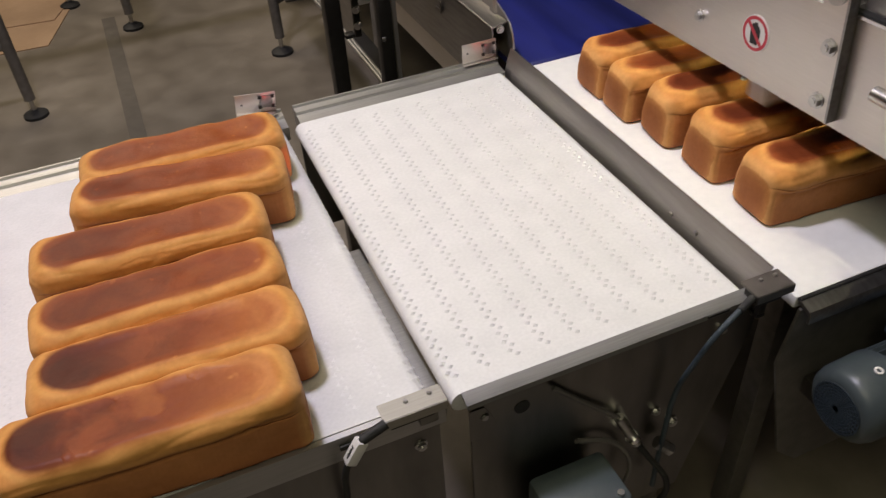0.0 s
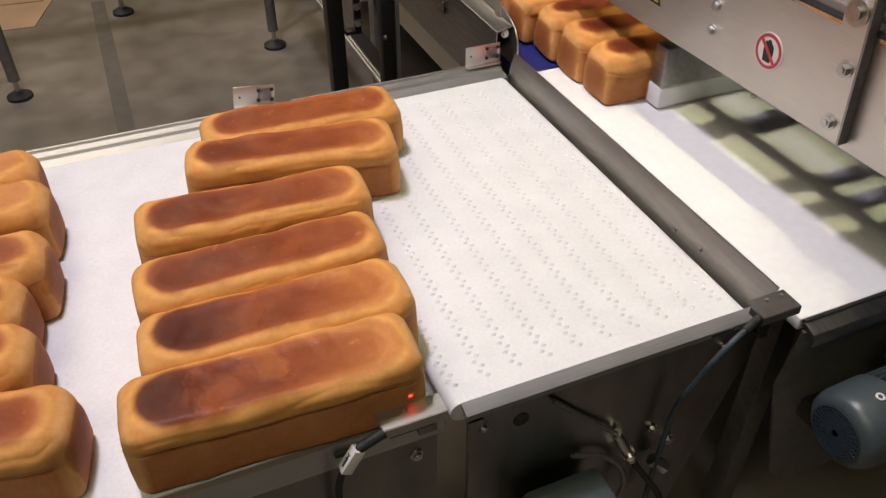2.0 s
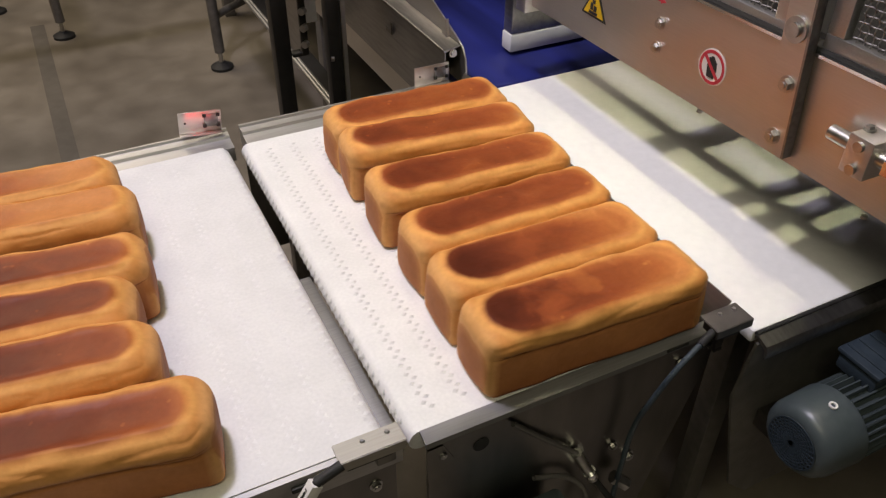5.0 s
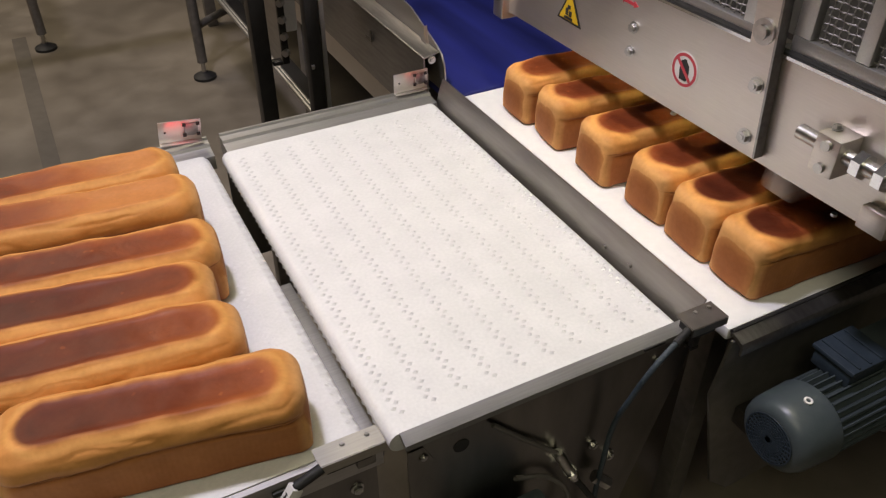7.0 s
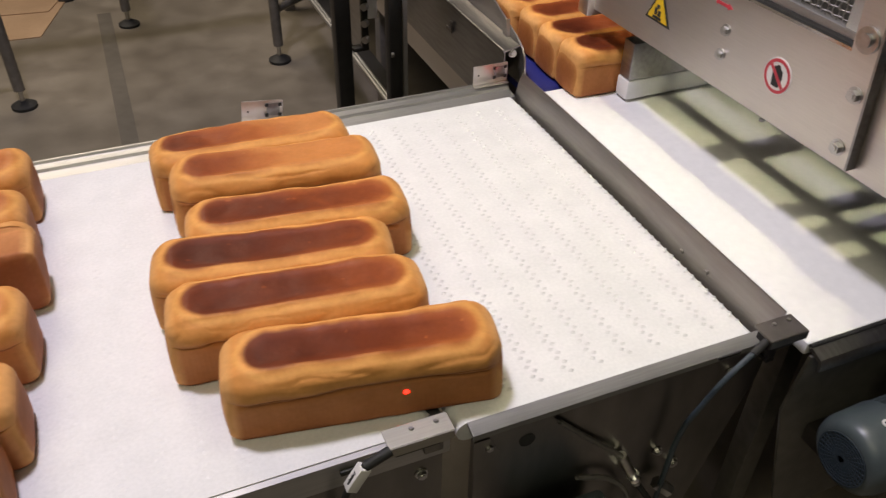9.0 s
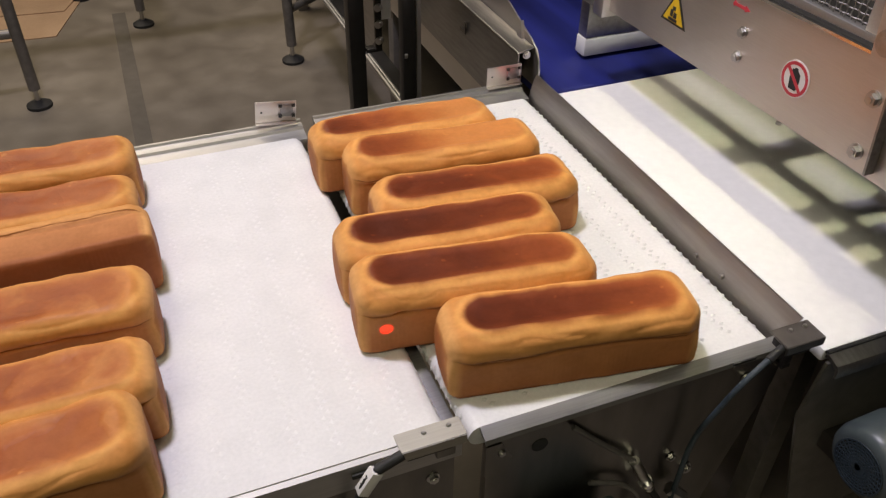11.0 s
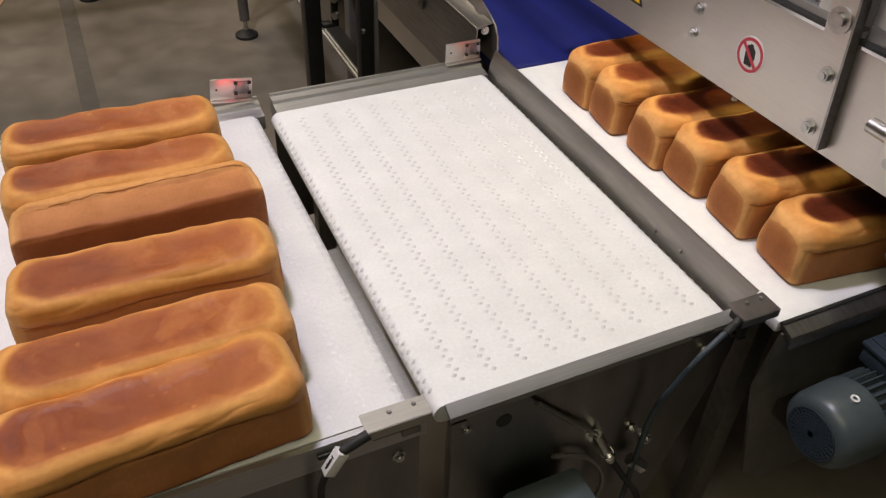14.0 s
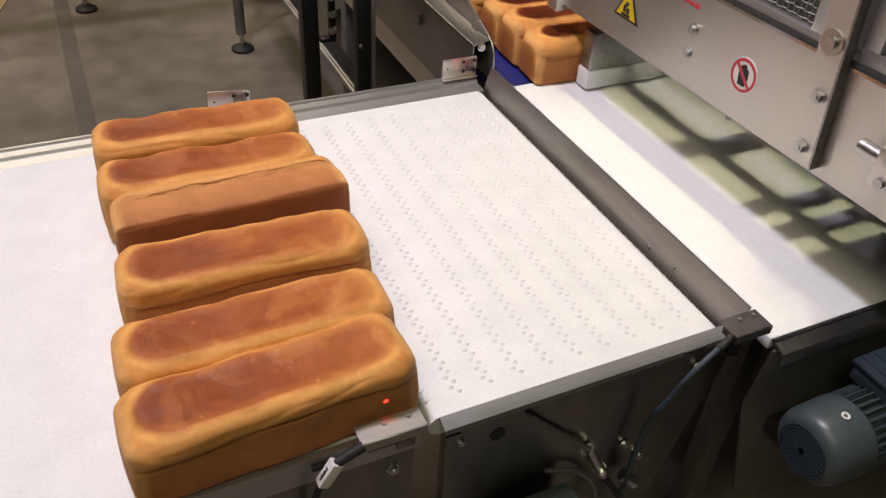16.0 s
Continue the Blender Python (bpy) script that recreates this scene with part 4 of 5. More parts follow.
def loaf(seed, label, group, tone, half, height, shoulder, cap):
    """A tin loaf: rounded box, domed ends, a wavering seam under the rim and a slightly sunken cap."""
    rng = random.Random(seed)
    off = Vector((rng.uniform(0, 50), rng.uniform(0, 50), rng.uniform(0, 50)))
    nx, ny, nz = 84, 22, 34
    lx, wy, hz = half * rng.uniform(0.985, 1.01), WY * rng.uniform(0.98, 1.02), height * rng.uniform(0.98, 1.02)
    seam, lip = rng.uniform(0.074, 0.085), rng.uniform(0.004, 0.007)
    bm = bmesh.new()
    grid = {}

    def vert(i, j, k):
        if (i, j, k) in grid:
            return grid[(i, j, k)]
        u, v, w = i / nx * 2 - 1, j / ny * 2 - 1, k / nz
        p = Vector((u * lx, v * wy, w * hz))
        blend = min(1.0, max(0.0, (w - 0.3) / 0.5))
        blend *= blend * (3 - 2 * blend)
        r, rx = 0.014 + (shoulder - 0.014) * blend, 0.02 + (shoulder * 1.25 - 0.02) * blend
        rz = shoulder if w > 0.5 else 0.01
        c = Vector((max(-lx + rx, min(lx - rx, p.x)), max(-wy + r, min(wy - r, p.y)), max(0.01, min(hz - rz, p.z))))
        d = p - c
        s = Vector((d.x / rx, d.y / r, d.z / rz))
        if s.length > 1e-6:
            m = max(abs(s.x), abs(s.y), abs(s.z))
            s = s * (m / s.length)
            d = Vector((s.x * rx, s.y * r, s.z * rz))
        p = c + d
        # ends bow out, sides waist a little below the seam
        bow = max(0.0, 1 - (v * 0.9) ** 2) * max(0.0, 1 - ((w - 0.42) / 0.62) ** 2)
        if abs(u) > 0.999:
            p.x += math.copysign(0.007 * bow, u)
        if abs(v) > 0.999:
            p.y -= math.copysign(0.003 * math.sin(math.pi * min(1, w / 0.75)), v)
        wob = noise.noise(Vector((p.x * 9, p.y * 9, 0)) + off)
        line = seam + 0.009 * wob
        if abs(v) > 0.85:
            g = math.exp(-((p.z - line) / 0.0045) ** 2) * lip * (0.6 + 0.8 * abs(noise.noise(Vector((p.x * 25, 3, p.y * 25)) + off)))
            bulge = 0.0045 if p.z > line else 0.0
            p.y += p.y / wy * (bulge - g) * min(1.0, max(0.0, (lx - abs(p.x)) / 0.03))
        if w > 0.85:
            e = max(0.0, 1 - (p.x / (lx - 0.03)) ** 4) * max(0.0, 1 - (p.y / (0.071 - shoulder)) ** 4)
            p.z -= 0.005 * e
            rim = math.exp(-((abs(p.y) - 0.072 + shoulder) / 0.006) ** 2) * (1 if abs(p.x) < lx - 0.03 else 0.6)
            p.z += 0.0016 * rim * (0.6 + 1.2 * abs(noise.noise(Vector((p.x * 16, p.y * 60, 7)) + off)))
        if p.z > 0.06:
            ridge = (1 - abs(noise.noise(Vector((p.x * 7, p.y * 42, p.z * 42)) + off))) ** 7
            fade = min(1.0, (p.z - 0.06) / 0.02) * (1.0 if abs(p.y) > 0.04 or abs(p.x) > lx - 0.03 else 0.25)
            p -= Vector((0.1 * p.x / lx, p.y / wy, 0.8)) * 0.0016 * ridge * fade
        p.y += 0.0028 * noise.noise(Vector((p.x * 6, 1.5, 0)) + off)
        if w > 0.5:
            p.z += 0.0032 * noise.noise(Vector((p.x * 7, p.y * 9, 4)) + off)
        q = noise.noise(p * 14 + off) * 0.0036 + noise.noise(p * 38 + off) * 0.0011
        if p.z > 0.004:
            p += Vector((p.x * 0.3 / lx, p.y / wy, (p.z - 0.06) / 0.06)) * q
        p.z = max(0.0, p.z)
        grid[(i, j, k)] = bm.verts.new(p)
        return grid[(i, j, k)]

    for i in range(nx):
        for j in range(ny):
            for k in (0, nz):
                bm.faces.new([vert(i, j, k), vert(i + 1, j, k), vert(i + 1, j + 1, k), vert(i, j + 1, k)])
        for k in range(nz):
            for j in (0, ny):
                bm.faces.new([vert(i, j, k), vert(i + 1, j, k), vert(i + 1, j, k + 1), vert(i, j, k + 1)])
    for j in range(ny):
        for k in range(nz):
            for i in (0, nx):
                bm.faces.new([vert(i, j, k), vert(i, j + 1, k), vert(i, j + 1, k + 1), vert(i, j, k + 1)])
    bmesh.ops.recalc_face_normals(bm, faces=bm.faces)
    mesh = bpy.data.meshes.new("bread_loaf")
    bm.to_mesh(mesh)
    bm.free()
    mesh.materials.append(M_CRUST)
    for p in mesh.polygons:
        p.use_smooth = True
    ob = tagged(new("bread_loaf", mesh), label, "bread", group)
    ob.color = (*tone, cap)
    return ob


# how dark each top is baked, and towards which end
TONES = {"p1": (0.6, 0.45, 0.2), "p2": (0.55, 0.45, 0.2), "p3": (0.62, 0.45, 0.2), "p4": (0.4, 0.45, 0.2), "p5": (0.5, 0.45, 0.2),
         "a1": (0.5, 0.04, 1.0), "a2": (0.5, 0.1, 0.5), "a3": (0.52, 0.4, 0.3), "a4": (0.52, 0.36, 0.4), "a5": (0.5, 0.36, 0.3), "a6": (0.46, 0.46, 0.3),
         "b1": (0.68, 0.3, 0.15), "b2": (0.7, 0.32, 0.25), "b3": (0.78, 0.34, 0.15), "b4": (0.62, 0.36, 0.35), "b5": (0.16, 0.08, 0.3), "b6": (0.26, 0.02, 0.3),
         "c1": (0.36, 0.36, 0.8), "c2": (0.32, 0.38, 0.9), "c3": (0.35, 0.36, 0.7), "c4": (0.45, 0.5, 0.2), "c5": (0.37, 0.36, 0.4), "c6": (0.35, 0.36, 0.5)}
LOAVES = {}
for row, count in (("p", 5), ("a", 6), ("b", 6), ("c", 6)):
    for k in range(1, count + 1):
        words = "golden-brown tin loaf with a dark baked top on the belt"
        if (row, k) == ("a", 1):
            words = "large tin loaf with a wrinkled top, half dark, half orange"
        if (row, k) in (("b", 5), ("b", 6)):
            words = "pale golden tin loaf with a small brown patch on top"
        if (row, k) == ("c", 4):
            words = "golden-brown tin loaf lying on its side among others"
        longer, taller = LARGER.get(f"{row}{k}", (1, 1))
        LOAVES[f"{row}{k}"] = loaf(ord(row) * 10 + k, words, {"p": "loaves leaving first", "a": "first row of loaves", "b": "second row of loaves", "c": "third row of loaves"}[row], TONES[f"{row}{k}"], LENGTHS[row] * longer, SIZES[row] * taller, *DOMES[row])


# ---- motions ----
def slide(ob, rows, tipped=False):
    if tipped:
        walk(ob, [(t, pose(x, y - 0.059, BELT + 0.063, 0, 0, w) @ pose(0, 0, 0, -90, 0, 0)) for t, x, y, w in rows])
    else:
        walk(ob, [(t, pose(x, y, BELT + 0.0005, 0, 0, w)) for t, x, y, w in rows])


def loop_pose(s, x0, x1, r, z):
    """The pose of a cross row at s metres along a belt that runs round two noses."""
    run, turn_len = x1 - x0 - 2 * r, math.pi * r
    s %= 2 * (run + turn_len)
    if s < run:
        return pose(x0 + r + s, 0, z)
    s -= run
    if s < turn_len:
        a = s / r
        return pose(x1 - r + r * math.sin(a), 0, z - r + r * math.cos(a), 0, math.degrees(a), 0)
    s -= turn_len
    if s < run:
        return pose(x1 - r - s, 0, z - 2 * r, 0, 180, 0)
    s -= run
    a = math.pi + s / r
    return pose(x0 + r + r * math.sin(a), 0, z - r + r * math.cos(a), 0, math.degrees(a), 0)


def run_belt(rows_of, x0, x1, r, z, pace):
    """Carry the rows round the belt; pace: (seconds, metres run)."""
    total = 2 * (x1 - x0 - 2 * r + math.pi * r)
    for k, ob in enumerate(rows_of):
        keys = []
        for n in range(161):
            t = n / 10
            for (a, u), (b, v) in zip(pace, pace[1:]):
                if a <= t <= b:
                    s = u + (v - u) * (t - a) / (b - a)
                    break
            keys.append((t, loop_pose(s + k * total / len(rows_of), x0, x1, r, z)))
        walk(ob, keys)


def motions():
    slide(LOAVES["a1"], [(0, -0.434, 0.082, -2.2), (0.5, -0.389, 0.082, -2.2), (1, -0.346, 0.080, -2.2), (1.5, -0.301, 0.080, -2.2), (2, -0.256, 0.079, -2.2), (2.5, -0.211, 0.078, -2.2), (3, -0.158, 0.079, -2.2), (3.5, -0.086, 0.073, -2.2), (4, -0.017, 0.068, -2.2), (4.2, 0.013, 0.068, -2.2), (4.7, 0.201, 0.068, -2.2), (5.2, 0.355, 0.068, -1.8), (5.55, 0.355, 0.068, -1.8), (6.3, 0.710, 0.051, -1.8), (6.5, 0.810, 0.046, -1.8), (6.8, 0.885, 0.040, -1.8), (7.1, 0.885, 0.040, -1.8), (7.3, 0.885, 0.040, -1.8), (7.4, 0.885, 0.068, -1.8), (7.5, 0.885, 0.135, -1.8), (7.7, 0.880, 0.249, -0.7), (8, 0.880, 0.420, -0.7), (8.5, 0.880, 0.670, -0.7), (9, 0.880, 0.920, -0.7), (9.5, 0.880, 1.180, -0.7), (10.5, 0.880, 1.680, -0.7), (12, 0.880, 2.430, -0.7), (14, 0.880, 3.430, -0.7), (16, 0.880, 4.430, -0.7)])
    slide(LOAVES["a2"], [(0, -0.389, 0.208, -1.3), (0.5, -0.345, 0.206, -1.3), (1, -0.304, 0.204, -1.3), (1.5, -0.260, 0.206, -1.3), (2, -0.219, 0.203, -1.3), (2.5, -0.169, 0.201, -1.3), (3, -0.103, 0.204, -1.3), (3.5, -0.041, 0.203, -1.3), (4, 0.023, 0.200, -1.3), (4.2, 0.053, 0.200, -1.3), (4.7, 0.220, 0.200, -1.3), (5.2, 0.356, 0.200, -1.0), (5.55, 0.356, 0.200, -1.0), (6.3, 0.755, 0.182, -1.0), (6.5, 0.855, 0.176, -1.0), (6.8, 0.885, 0.170, -1.0), (7.1, 0.885, 0.170, -1.0), (7.3, 0.885, 0.170, -1.0), (7.4, 0.885, 0.185, -1.0), (7.5, 0.885, 0.252, -1.0), (7.7, 0.880, 0.366, -0.4), (8, 0.880, 0.537, -0.4), (8.5, 0.880, 0.787, -0.4), (9, 0.880, 1.037, -0.4), (9.5, 0.880, 1.297, -0.4), (10.5, 0.880, 1.797, -0.4), (12, 0.880, 2.547, -0.4), (14, 0.880, 3.547, -0.4), (16, 0.880, 4.547, -0.4)])
    slide(LOAVES["a3"], [(0, -0.385, 0.339, 0.7), (0.5, -0.341, 0.339, 0.7), (1, -0.301, 0.338, 0.7), (1.5, -0.256, 0.337, 0.7), (2, -0.213, 0.335, 0.7), (2.5, -0.161, 0.332, 0.7), (3, -0.091, 0.335, 0.7), (3.5, -0.023, 0.330, 0.7), (4, 0.043, 0.328, 0.7), (4.2, 0.073, 0.328, 0.7), (4.7, 0.229, 0.328, 0.7), (5.2, 0.356, 0.328, 0.6), (5.55, 0.356, 0.328, 0.6), (6.3, 0.760, 0.314, 0.6), (6.5, 0.860, 0.310, 0.6), (6.8, 0.885, 0.305, 0.6), (7.1, 0.885, 0.305, 0.6), (7.3, 0.885, 0.305, 0.6), (7.4, 0.885, 0.305, 0.6), (7.5, 0.885, 0.369, 0.6), (7.7, 0.880, 0.483, 0.2), (8, 0.880, 0.654, 0.2), (8.5, 0.880, 0.904, 0.2), (9, 0.880, 1.154, 0.2), (9.5, 0.880, 1.414, 0.2), (10.5, 0.880, 1.914, 0.2), (12, 0.880, 2.664, 0.2), (14, 0.880, 3.664, 0.2), (16, 0.880, 4.664, 0.2)])
    slide(LOAVES["a4"], [(0, -0.380, 0.496, -3.4), (0.5, -0.339, 0.497, -3.4), (1, -0.295, 0.494, -3.4), (1.5, -0.236, 0.492, -3.4), (2, -0.191, 0.490, -3.4), (2.5, -0.129, 0.490, -3.4), (3, -0.059, 0.489, -3.4), (3.5, 0.010, 0.486, -3.4), (4, 0.081, 0.481, -3.4), (4.2, 0.111, 0.481, -3.4), (4.7, 0.245, 0.481, -3.4), (5.2, 0.354, 0.481, -2.7), (5.55, 0.354, 0.481, -2.7), (6.3, 0.755, 0.468, -2.7), (6.5, 0.855, 0.464, -2.7), (6.8, 0.875, 0.460, -2.7), (7.1, 0.875, 0.460, -2.7), (7.3, 0.875, 0.460, -2.7), (7.4, 0.875, 0.460, -2.7), (7.5, 0.875, 0.486, -2.7), (7.7, 0.870, 0.600, -1.0), (8, 0.870, 0.771, -1.0), (8.5, 0.870, 1.021, -1.0), (9, 0.870, 1.271, -1.0), (9.5, 0.870, 1.531, -1.0), (10.5, 0.870, 2.031, -1.0), (12, 0.870, 2.781, -1.0), (14, 0.870, 3.781, -1.0), (16, 0.870, 4.781, -1.0)])
    slide(LOAVES["a5"], [(0, -0.304, 0.652, -8.5), (0.5, -0.260, 0.654, -8.5), (1, -0.213, 0.651, -8.5), (1.5, -0.149, 0.650, -8.5), (2, -0.082, 0.647, -8.5), (2.5, -0.012, 0.644, -8.5), (3, 0.053, 0.641, -8.5), (3.5, 0.119, 0.638, -8.5), (4, 0.186, 0.636, -8.5), (4.2, 0.216, 0.636, -8.5), (4.7, 0.290, 0.636, -8.5), (5.2, 0.350, 0.636, -6.8), (5.55, 0.350, 0.636, -6.8), (6.3, 0.760, 0.626, -6.8), (6.5, 0.860, 0.623, -6.8), (6.8, 0.875, 0.620, -6.8), (7.1, 0.875, 0.620, -6.8), (7.3, 0.875, 0.620, -6.8), (7.4, 0.875, 0.620, -6.8), (7.5, 0.875, 0.620, -6.8), (7.7, 0.870, 0.717, -2.6), (8, 0.870, 0.888, -2.6), (8.5, 0.870, 1.138, -2.6), (9, 0.870, 1.388, -2.6), (9.5, 0.870, 1.648, -2.6), (10.5, 0.870, 2.148, -2.6), (12, 0.870, 2.898, -2.6), (14, 0.870, 3.898, -2.6), (16, 0.870, 4.898, -2.6)])
    slide(LOAVES["a6"], [(0, -0.280, 0.776, -2.1), (0.5, -0.227, 0.776, -2.1), (1, -0.169, 0.770, -2.1), (1.5, -0.094, 0.768, -2.1), (2, -0.032, 0.764, -2.1), (2.5, 0.042, 0.760, -2.1), (3, 0.108, 0.760, -2.1), (3.5, 0.174, 0.756, -2.1), (4, 0.225, 0.756, -2.1), (4.2, 0.255, 0.756, -2.1), (4.7, 0.310, 0.756, -2.1), (5.2, 0.355, 0.756, -1.7), (5.55, 0.355, 0.756, -1.7), (6.3, 0.765, 0.767, -1.7), (6.5, 0.865, 0.771, -1.7), (6.8, 0.875, 0.775, -1.7), (7.1, 0.875, 0.775, -1.7), (7.3, 0.875, 0.775, -1.7), (7.4, 0.875, 0.775, -1.7), (7.5, 0.875, 0.775, -1.7), (7.7, 0.870, 0.834, -0.6), (8, 0.870, 1.005, -0.6), (8.5, 0.870, 1.255, -0.6), (9, 0.870, 1.505, -0.6), (9.5, 0.870, 1.765, -0.6), (10.5, 0.870, 2.265, -0.6), (12, 0.870, 3.015, -0.6), (14, 0.870, 4.015, -0.6), (16, 0.870, 5.015, -0.6)])
    slide(LOAVES["p1"], [(0, 0.880, 0.170, -4.0), (0.5, 0.880, 0.170, -4.0), (0.75, 0.880, 0.170, -4.0), (0.9, 0.880, 0.191, -4.0), (1, 0.880, 0.232, -4.0), (1.2, 0.880, 0.339, -2.0), (1.5, 0.880, 0.500, -2.0), (2, 0.880, 0.755, -2.0), (2.5, 0.880, 1.010, -2.0), (3, 0.880, 1.260, -2.0), (4, 0.880, 1.760, -2.0), (8, 0.880, 3.760, -2.0), (12, 0.880, 5.760, -2.0), (16, 0.880, 7.760, -2.0)])
    slide(LOAVES["p2"], [(0, 0.880, 0.330, -4.0), (0.5, 0.880, 0.330, -4.0), (0.75, 0.880, 0.330, -4.0), (0.9, 0.880, 0.330, -4.0), (1, 0.880, 0.359, -4.0), (1.2, 0.880, 0.466, -2.0), (1.5, 0.880, 0.627, -2.0), (2, 0.880, 0.882, -2.0), (2.5, 0.880, 1.137, -2.0), (3, 0.880, 1.387, -2.0), (4, 0.880, 1.887, -2.0), (8, 0.880, 3.887, -2.0), (12, 0.880, 5.887, -2.0), (16, 0.880, 7.887, -2.0)])
    slide(LOAVES["p3"], [(0, 0.880, 0.480, -4.0), (0.5, 0.880, 0.480, -4.0), (0.75, 0.880, 0.480, -4.0), (0.9, 0.880, 0.480, -4.0), (1, 0.880, 0.486, -4.0), (1.2, 0.880, 0.593, -2.0), (1.5, 0.880, 0.754, -2.0), (2, 0.880, 1.009, -2.0), (2.5, 0.880, 1.264, -2.0), (3, 0.880, 1.514, -2.0), (4, 0.880, 2.014, -2.0), (8, 0.880, 4.014, -2.0), (12, 0.880, 6.014, -2.0), (16, 0.880, 8.014, -2.0)])
    slide(LOAVES["p4"], [(0, 0.866, 0.610, -4.0), (0.5, 0.866, 0.610, -4.0), (0.75, 0.866, 0.610, -4.0), (0.9, 0.866, 0.610, -4.0), (1, 0.866, 0.613, -4.0), (1.2, 0.866, 0.720, -2.0), (1.5, 0.866, 0.881, -2.0), (2, 0.866, 1.136, -2.0), (2.5, 0.866, 1.391, -2.0), (3, 0.866, 1.641, -2.0), (4, 0.866, 2.141, -2.0), (8, 0.866, 4.141, -2.0), (12, 0.866, 6.141, -2.0), (16, 0.866, 8.141, -2.0)])
    slide(LOAVES["p5"], [(0, 0.866, 0.735, -4.0), (0.5, 0.866, 0.735, -4.0), (0.75, 0.866, 0.735, -4.0), (0.9, 0.866, 0.735, -4.0), (1, 0.866, 0.740, -4.0), (1.2, 0.866, 0.847, -2.0), (1.5, 0.866, 1.008, -2.0), (2, 0.866, 1.263, -2.0), (2.5, 0.866, 1.518, -2.0), (3, 0.866, 1.768, -2.0), (4, 0.866, 2.268, -2.0), (8, 0.866, 4.268, -2.0), (12, 0.866, 6.268, -2.0), (16, 0.866, 8.268, -2.0)])
    slide(LOAVES["b1"], [(0, -0.890, 0.160, -9.6), (1, -0.806, 0.156, -9.6), (2, -0.722, 0.152, -9.6), (3, -0.638, 0.148, -9.6), (4, -0.554, 0.144, -9.6), (5, -0.471, 0.140, -9.6), (6.5, -0.355, 0.134, -9.6), (7, -0.315, 0.134, -9.6), (7.5, -0.272, 0.132, -9.6), (8, -0.229, 0.133, -9.6), (8.5, -0.182, 0.130, -9.6), (9, -0.123, 0.128, -9.6), (9.5, -0.053, 0.124, -9.6), (9.7, -0.025, 0.124, -9.6), (10.7, 0.130, 0.106, -9.5), (11.8, 0.343, 0.090, -9.5), (12, 0.368, 0.095, -9.5), (12.3, 0.372, 0.090, -9.5), (12.5, 0.383, 0.087, -9.5), (12.6, 0.407, 0.084, -9.3), (12.8, 0.519, 0.077, -8.8), (13, 0.632, 0.071, -8.3), (13.2, 0.739, 0.064, -7.8), (13.4, 0.844, 0.058, -7.4), (13.55, 0.882, 0.053, -7.0), (13.75, 0.888, 0.048, -6.7), (14, 0.888, 0.048, -6.7), (14.15, 0.888, 0.048, -6.3), (14.3, 0.886, 0.093, -5.1), (14.5, 0.885, 0.185, -3.6), (15, 0.884, 0.445, -2.9), (15.5, 0.884, 0.700, -2.9), (16, 0.884, 0.955, -2.9)])
    slide(LOAVES["b2"], [(0, -0.932, 0.303, -7.8), (1, -0.848, 0.299, -7.8), (2, -0.765, 0.295, -7.8), (3, -0.681, 0.291, -7.8), (4, -0.597, 0.287, -7.8), (5, -0.513, 0.283, -7.8), (6.5, -0.398, 0.277, -7.8), (7, -0.358, 0.275, -7.8), (7.5, -0.318, 0.274, -7.8), (8, -0.276, 0.272, -7.8), (8.5, -0.227, 0.270, -7.8), (9, -0.183, 0.272, -7.8), (9.5, -0.124, 0.270, -7.8), (9.7, -0.097, 0.270, -7.8), (10.7, 0.063, 0.252, -8.4), (11.8, 0.283, 0.237, -9.1), (12, 0.365, 0.242, -9.1), (12.3, 0.369, 0.237, -9.1), (12.5, 0.380, 0.234, -9.1), (12.6, 0.402, 0.230, -8.9), (12.8, 0.514, 0.223, -8.5), (13, 0.627, 0.216, -8.0), (13.2, 0.734, 0.209, -7.5), (13.4, 0.839, 0.202, -7.1), (13.55, 0.877, 0.197, -6.7), (13.75, 0.883, 0.192, -6.4), (14, 0.886, 0.192, -6.4), (14.15, 0.886, 0.192, -6.0), (14.3, 0.884, 0.212, -4.9), (14.5, 0.883, 0.304, -3.5), (15, 0.882, 0.564, -2.7), (15.5, 0.882, 0.819, -2.7), (16, 0.882, 1.074, -2.7)])
